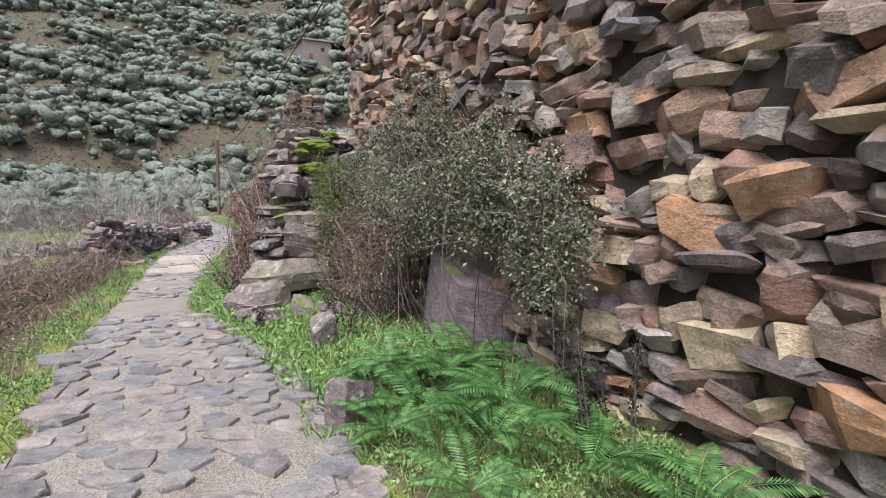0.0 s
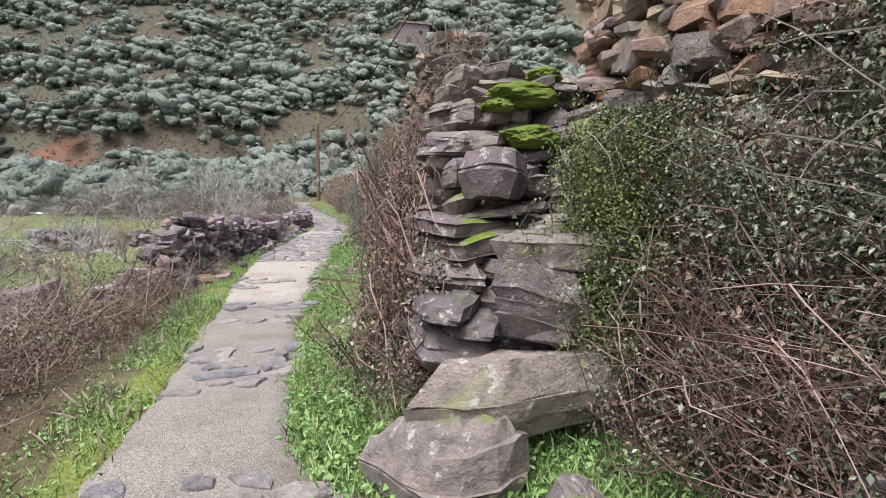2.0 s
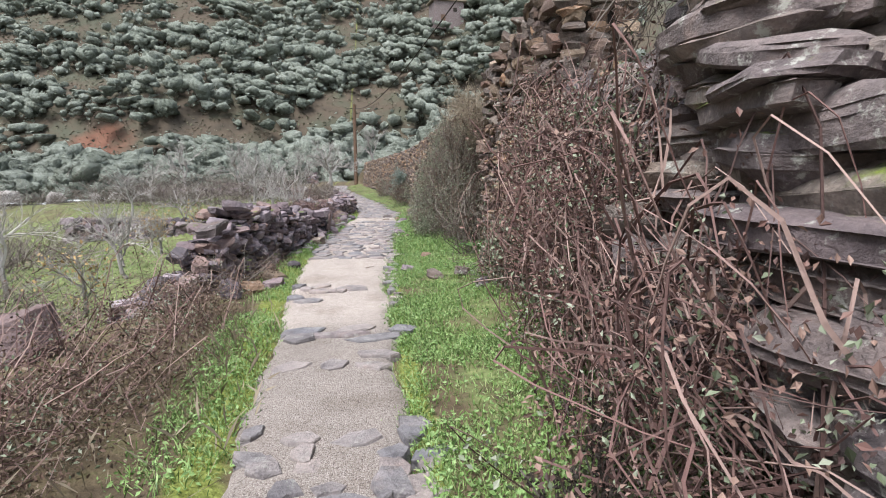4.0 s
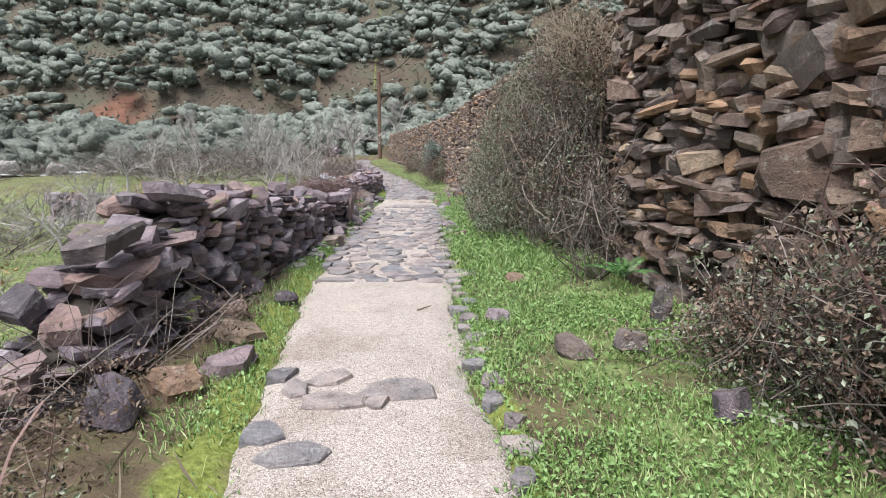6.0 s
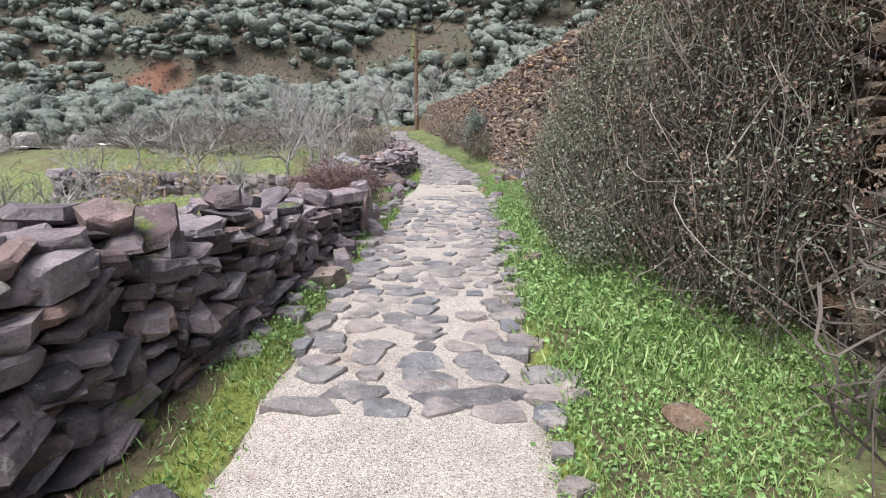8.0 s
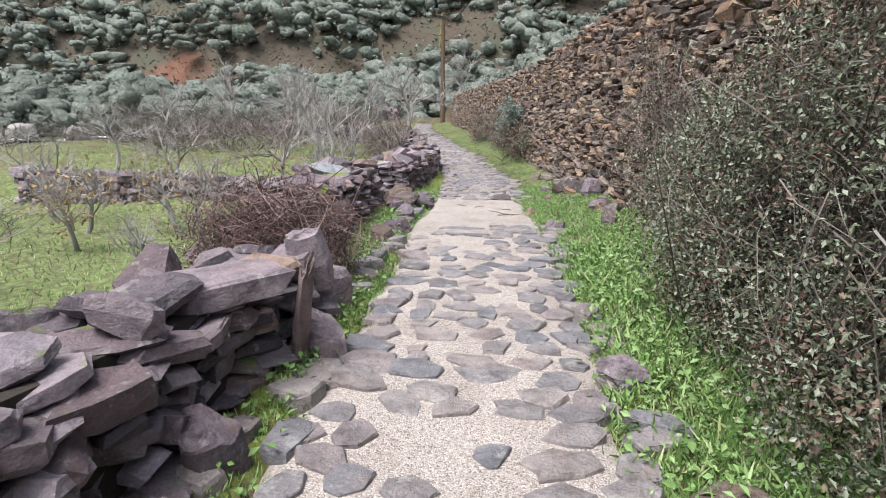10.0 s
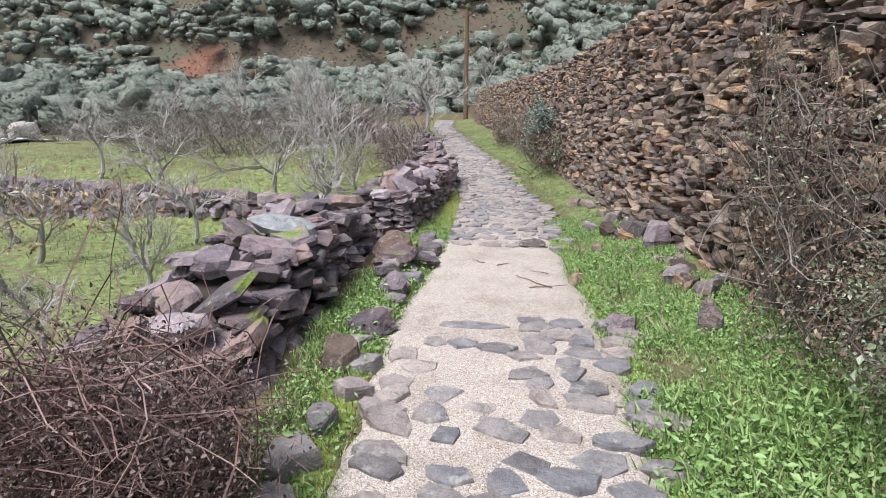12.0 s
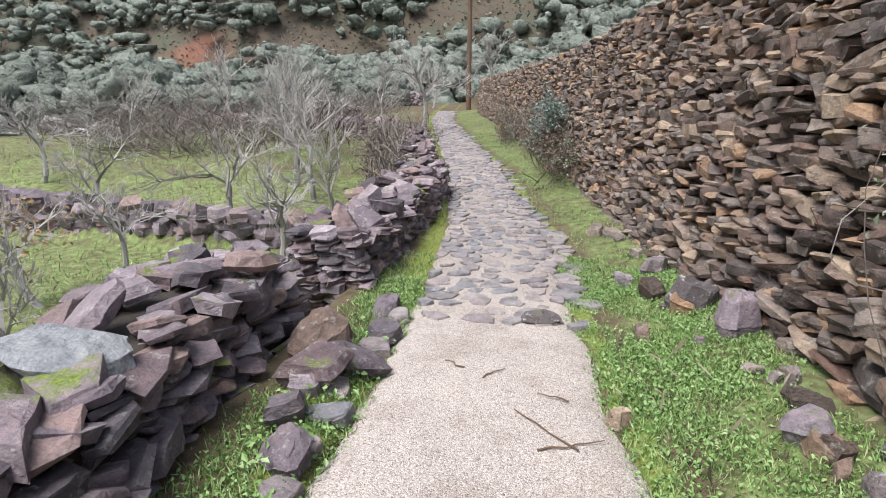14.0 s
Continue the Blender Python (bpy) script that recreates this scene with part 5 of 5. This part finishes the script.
for x, y, s in ((-30, 74, 8), (-24, 70, 7), (-36, 78, 9), (-19, 73, 6), (-42, 72, 9), (-31, 64, 6), (-38, 64, 7), (-48, 80, 9), (-27, 82, 7), (-14, 84, 7), (-20, 88, 8), (-36, 56, 6), (-24, 57, 6), (-29, 61, 7), (-20, 63, 5.5), (-33, 58, 7), (-15, 67, 5), (-38, 63, 8), (-26, 65, 6), (-17, 58, 4.5), (-45, 60, 8), (-55, 70, 9), (-60, 84, 10), (-9, 92, 8), (-2, 95, 7), (4, 93, 8)):
    spots.append((x, y, s))
spots.sort(key=lambda q: q[1])
far = []
for n, (x, y, s) in enumerate(spots):
    k = int(r.integers(5))
    wide, high = s * r.uniform(1.25, 1.75), s * r.uniform(1.0, 1.4)
    m = pose(x, y, float(land(x, y)) - 0.3 - (0.2 * wide if y > 100 else 0.08 * wide), 0, 0, r.uniform(0, 360))
    if n < 80:
        if k in used:
            ob = copy_thing(oaks[k], m)
        else:
            used.add(k)
            ob = oaks[k]
            ob.matrix_basis = m
        ob.scale = (wide, wide, high)
    else:
        far.append(np.array(m @ Matrix.Diagonal((wide, wide, high, 1))))
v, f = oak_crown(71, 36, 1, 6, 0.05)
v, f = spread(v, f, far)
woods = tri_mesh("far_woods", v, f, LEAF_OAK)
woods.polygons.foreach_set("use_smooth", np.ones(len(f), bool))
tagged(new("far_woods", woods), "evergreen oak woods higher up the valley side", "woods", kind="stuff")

# undergrowth over the slopes
n = 90000
y = 88 + 260 * r.random(n) ** 1.2
x = r.uniform(-1, 0.3, n) * y
v, f = clump(np.stack([x, y, land(x, y) + r.uniform(-0.05, 0.2, n)], 1), (0.55, 0.55, 0.55), 0.5)
tagged(new("undergrowth", tri_mesh("undergrowth", v, f, blotched("heath_scrub", [(0.06, 0.055, 0.035), (0.11, 0.095, 0.065), (0.1, 0.115, 0.07), (0.16, 0.13, 0.1)], 0.1, 2, 0.8, by_piece=0.6))),
       "brown and green heath scrub on the valley side", "scrub", kind="stuff")

# ---- stepped walls of the meadow ----


def field_wall(label, x0, y0, x1, y1, low, high, seed):
    """A short retaining wall across the meadow, of joined stones."""
    r = np.random.default_rng(seed)
    root = tagged(new("field_wall"), label, "wall", kind="structure")
    ms, ln = [], math.hypot(x1 - x0, y1 - y0)
    w = math.atan2(y1 - y0, x1 - x0)
    z = low
    while z < high:
        h = r.uniform(0.1, 0.2)
        s = 0.0
        while s < ln:
            q = r.uniform(0.25, 0.6)
            x, y = x0 + (x1 - x0) * s / ln, y0 + (y1 - y0) * s / ln
            m = turned(1, np.array([w]) + r.normal(0, 0.2), 0.1, (q * 1.3, 0.5, h * 1.5), 0.0, (x, y + r.normal(0, 0.04), z + path_z(y)))[0]
            ms.append(m)
            s += q
        z += h * 0.85
    v, f = joined([spread(*SLABS[k], ms[k::6]) for k in range(6)])
    tagged(part("stonework", tri_mesh("stonework", v, f, SLATE_DARK), root), kind="stuff")


field_wall("mossy low terrace wall across the meadow", -14, 32.3, -3.2, 29.7, -1.6, -0.35, 1)
field_wall("dark terrace wall above the green field", -17, 50.5, -4.6, 47.5, -0.9, 0.45, 2)
field_wall("ruined terrace wall on the valley floor", -40, 66, -10, 62, -1.2, 0.5, 3)
field_wall("ruined terrace wall below the oaks", -48, 86, -8, 82, -0.6, 1.2, 4)

# ---- overhead cable ----
a, b = Vector((-2.12, 64.7, 8.1)), Vector((3.3, 5.5, 5.2))
pts = [a.lerp(b, t) - Vector((0, 0, 1.2 * math.sin(t * math.pi))) for t in np.linspace(0, 1, 30)]
v, f = tubes([(np.array(pts), 0.022, 0.012)], 5)
tagged(new("cable", tri_mesh("cable", v, f, CORE)), "black overhead cable from the pole to the house", "cable")

# ---- moss cushions on the blocks ----
for k, (x, y, z, w) in enumerate(((2.55, 5.85, 2.12, 0.55), (2.5, 5.5, 1.78, 0.5), (2.75, 6.05, 2.3, 0.4), (2.3, 5.75, 2.02, 0.3))):
    bm = bmesh.new()
    bmesh.ops.create_icosphere(bm, subdivisions=4, radius=0.5)
    for p in bm.verts:
        p.co *= 1 + 0.25 * noise.noise(p.co * 3 + Vector((k * 3, 0, 0))) + 0.12 * noise.noise(p.co * 11) + 0.07 * noise.noise(p.co * 27)
    me = bpy.data.meshes.new("moss_cushion")
    bm.to_mesh(me)
    bm.free()
    me.materials.append(MOSS)
    ob = tagged(new("moss_cushion", me), "bright green moss cushion on the slate blocks", "moss", "moss cushions")
    ob.matrix_basis = pose(x, y, z, 0, 0, 40 * k) @ Matrix.Diagonal((w, w * 0.7, w * 0.34, 1))

# ---- fallen twigs on the gravel ----
r = np.random.default_rng(4)
for x, y, ln, yaw in ((0.62, 22.25, 0.5, 2.3), (0.75, 22.1, 0.35, 0.3), (0.35, 22.9, 0.2, 0.8), (0.4, 12.3, 0.16, 0.7), (0.1, 23.0, 0.18, 2.5), (0.7, 22.6, 0.2, 2.8)):
    z = path_z(y) + 0.035
    t = np.linspace(-0.5, 0.5, 6)[:, None]
    p = np.array([x, y, z]) + t * ln * np.array([math.cos(yaw), math.sin(yaw), 0]) + r.normal(0, 0.008, (6, 3)) * (1, 1, 0.3)
    v, f = tubes([(p, 0.006, 0.003)], 5)
    tagged(new("twig", tri_mesh("twig", v, f, WOOD)), "short brown twig lying on the pale gravel", "twig", "fallen twigs")

# ---- fence posts of the upper field ----
for k in range(9):
    x, y = -9.5 + 0.65 * k, 46.5 - 0.12 * k
    v, f = tubes([([(0, 0, -0.2), (0.02, 0, 0.5), (r.normal(0, 0.05), 0.02, 1.2)], 0.06, 0.05)], 7)
    ob = tagged(new("fence_post", tri_mesh("fence_post", v, f, BARK)), "weathered grey wooden fence post in the upper field", "post", "fence posts")
    ob.location = (x, y, float(land(x, y)))

# ---- stream ----
FOAM, nt, b = nodes_of("rushing_stream_water", 0.25)
nt.links.new(ramp(nt, fine(nt, 0.9, 8), [(0.42, (0.05, 0.06, 0.055)), (0.52, (0.3, 0.33, 0.32)), (0.6, (0.8, 0.82, 0.82))]), b.inputs["Base Color"])
bump(nt, b, fine(nt, 3, 6), 0.8, 0.1)
sv = []
for t in np.linspace(0, 1, 60):
    y = 44 + 54 * t
    x = np.interp(y, [44, 53, 60, 66, 80, 98], [-26, -18.5, -18, -20, -24, -27])
    for k in (-1.3, -0.5, 0.5, 1.3):
        sv.append((x + k, y, float(land(x, y)) + 0.12 + 0.1 * math.sin(y * 2.1 + k)))
i = np.arange(240).reshape(60, 4)
tagged(new("water", tri_mesh("water", sv, np.stack([i[:-1, :-1], i[:-1, 1:], i[1:, 1:], i[1:, :-1]], -1).reshape(-1, 4), FOAM)), "white foaming stream on the valley floor", "stream", kind="structure")
boulders = [boulder_mesh(400 + k, rock("stream_boulder_%d" % k, [(0.25, 0.24, 0.23), (0.42, 0.41, 0.39)], lichen=0.2)) for k in range(1)]
for k in range(46):
    y = r.uniform(46, 97)
    x = np.interp(y, [44, 53, 60, 66, 80, 98], [-26, -18.5, -18, -20, -24, -27]) + r.normal(0, 2.2)
    ob = tagged(new("boulder", boulders[0]), "pale grey boulder in the stream bed", "boulder", "stream boulders")
    s = r.uniform(0.6, 2.0)
    ob.matrix_basis = pose(x, y, float(land(x, y)) + 0.15 * s, r.normal(0, 12), r.normal(0, 12), r.uniform(0, 360)) @ Matrix.Diagonal((s, s * 0.8, s * 0.6, 1))

# ---- hut on the slope ----


def hut(x, y, yaw):
    root = tagged(new("hut"), "small grey stone hut with a flat slab roof", "hut")
    root.matrix_basis = pose(x, y, float(land(x, y)) - 1, 0, 0, yaw)
    for name, w, d, h, z, material in (("wall", 7.5, 5, 6.5, 3.25, SLATE_GREY), ("roof", 8.6, 6, 0.35, 6.7, STRAW), ("door", 1.1, 0.2, 2.2, 2.2, WOOD), ("window", 0.9, 0.2, 0.9, 4.6, CORE)):
        bm = bmesh.new()
        bmesh.ops.create_cube(bm, size=1)
        bmesh.ops.scale(bm, vec=(w, d, h), verts=bm.verts)
        bmesh.ops.bevel(bm, geom=list(bm.edges), offset=0.04, segments=1, affect="EDGES")
        me = bpy.data.meshes.new(name)
        bm.to_mesh(me)
        bm.free()
        me.materials.append(material)
        part(name, me, root, m=pose(0 if name in ("wall", "roof") else (-1.5 if name == "door" else 1.5), 0 if name in ("wall", "roof") else -2.5, z))


hut(17, 151, 10)
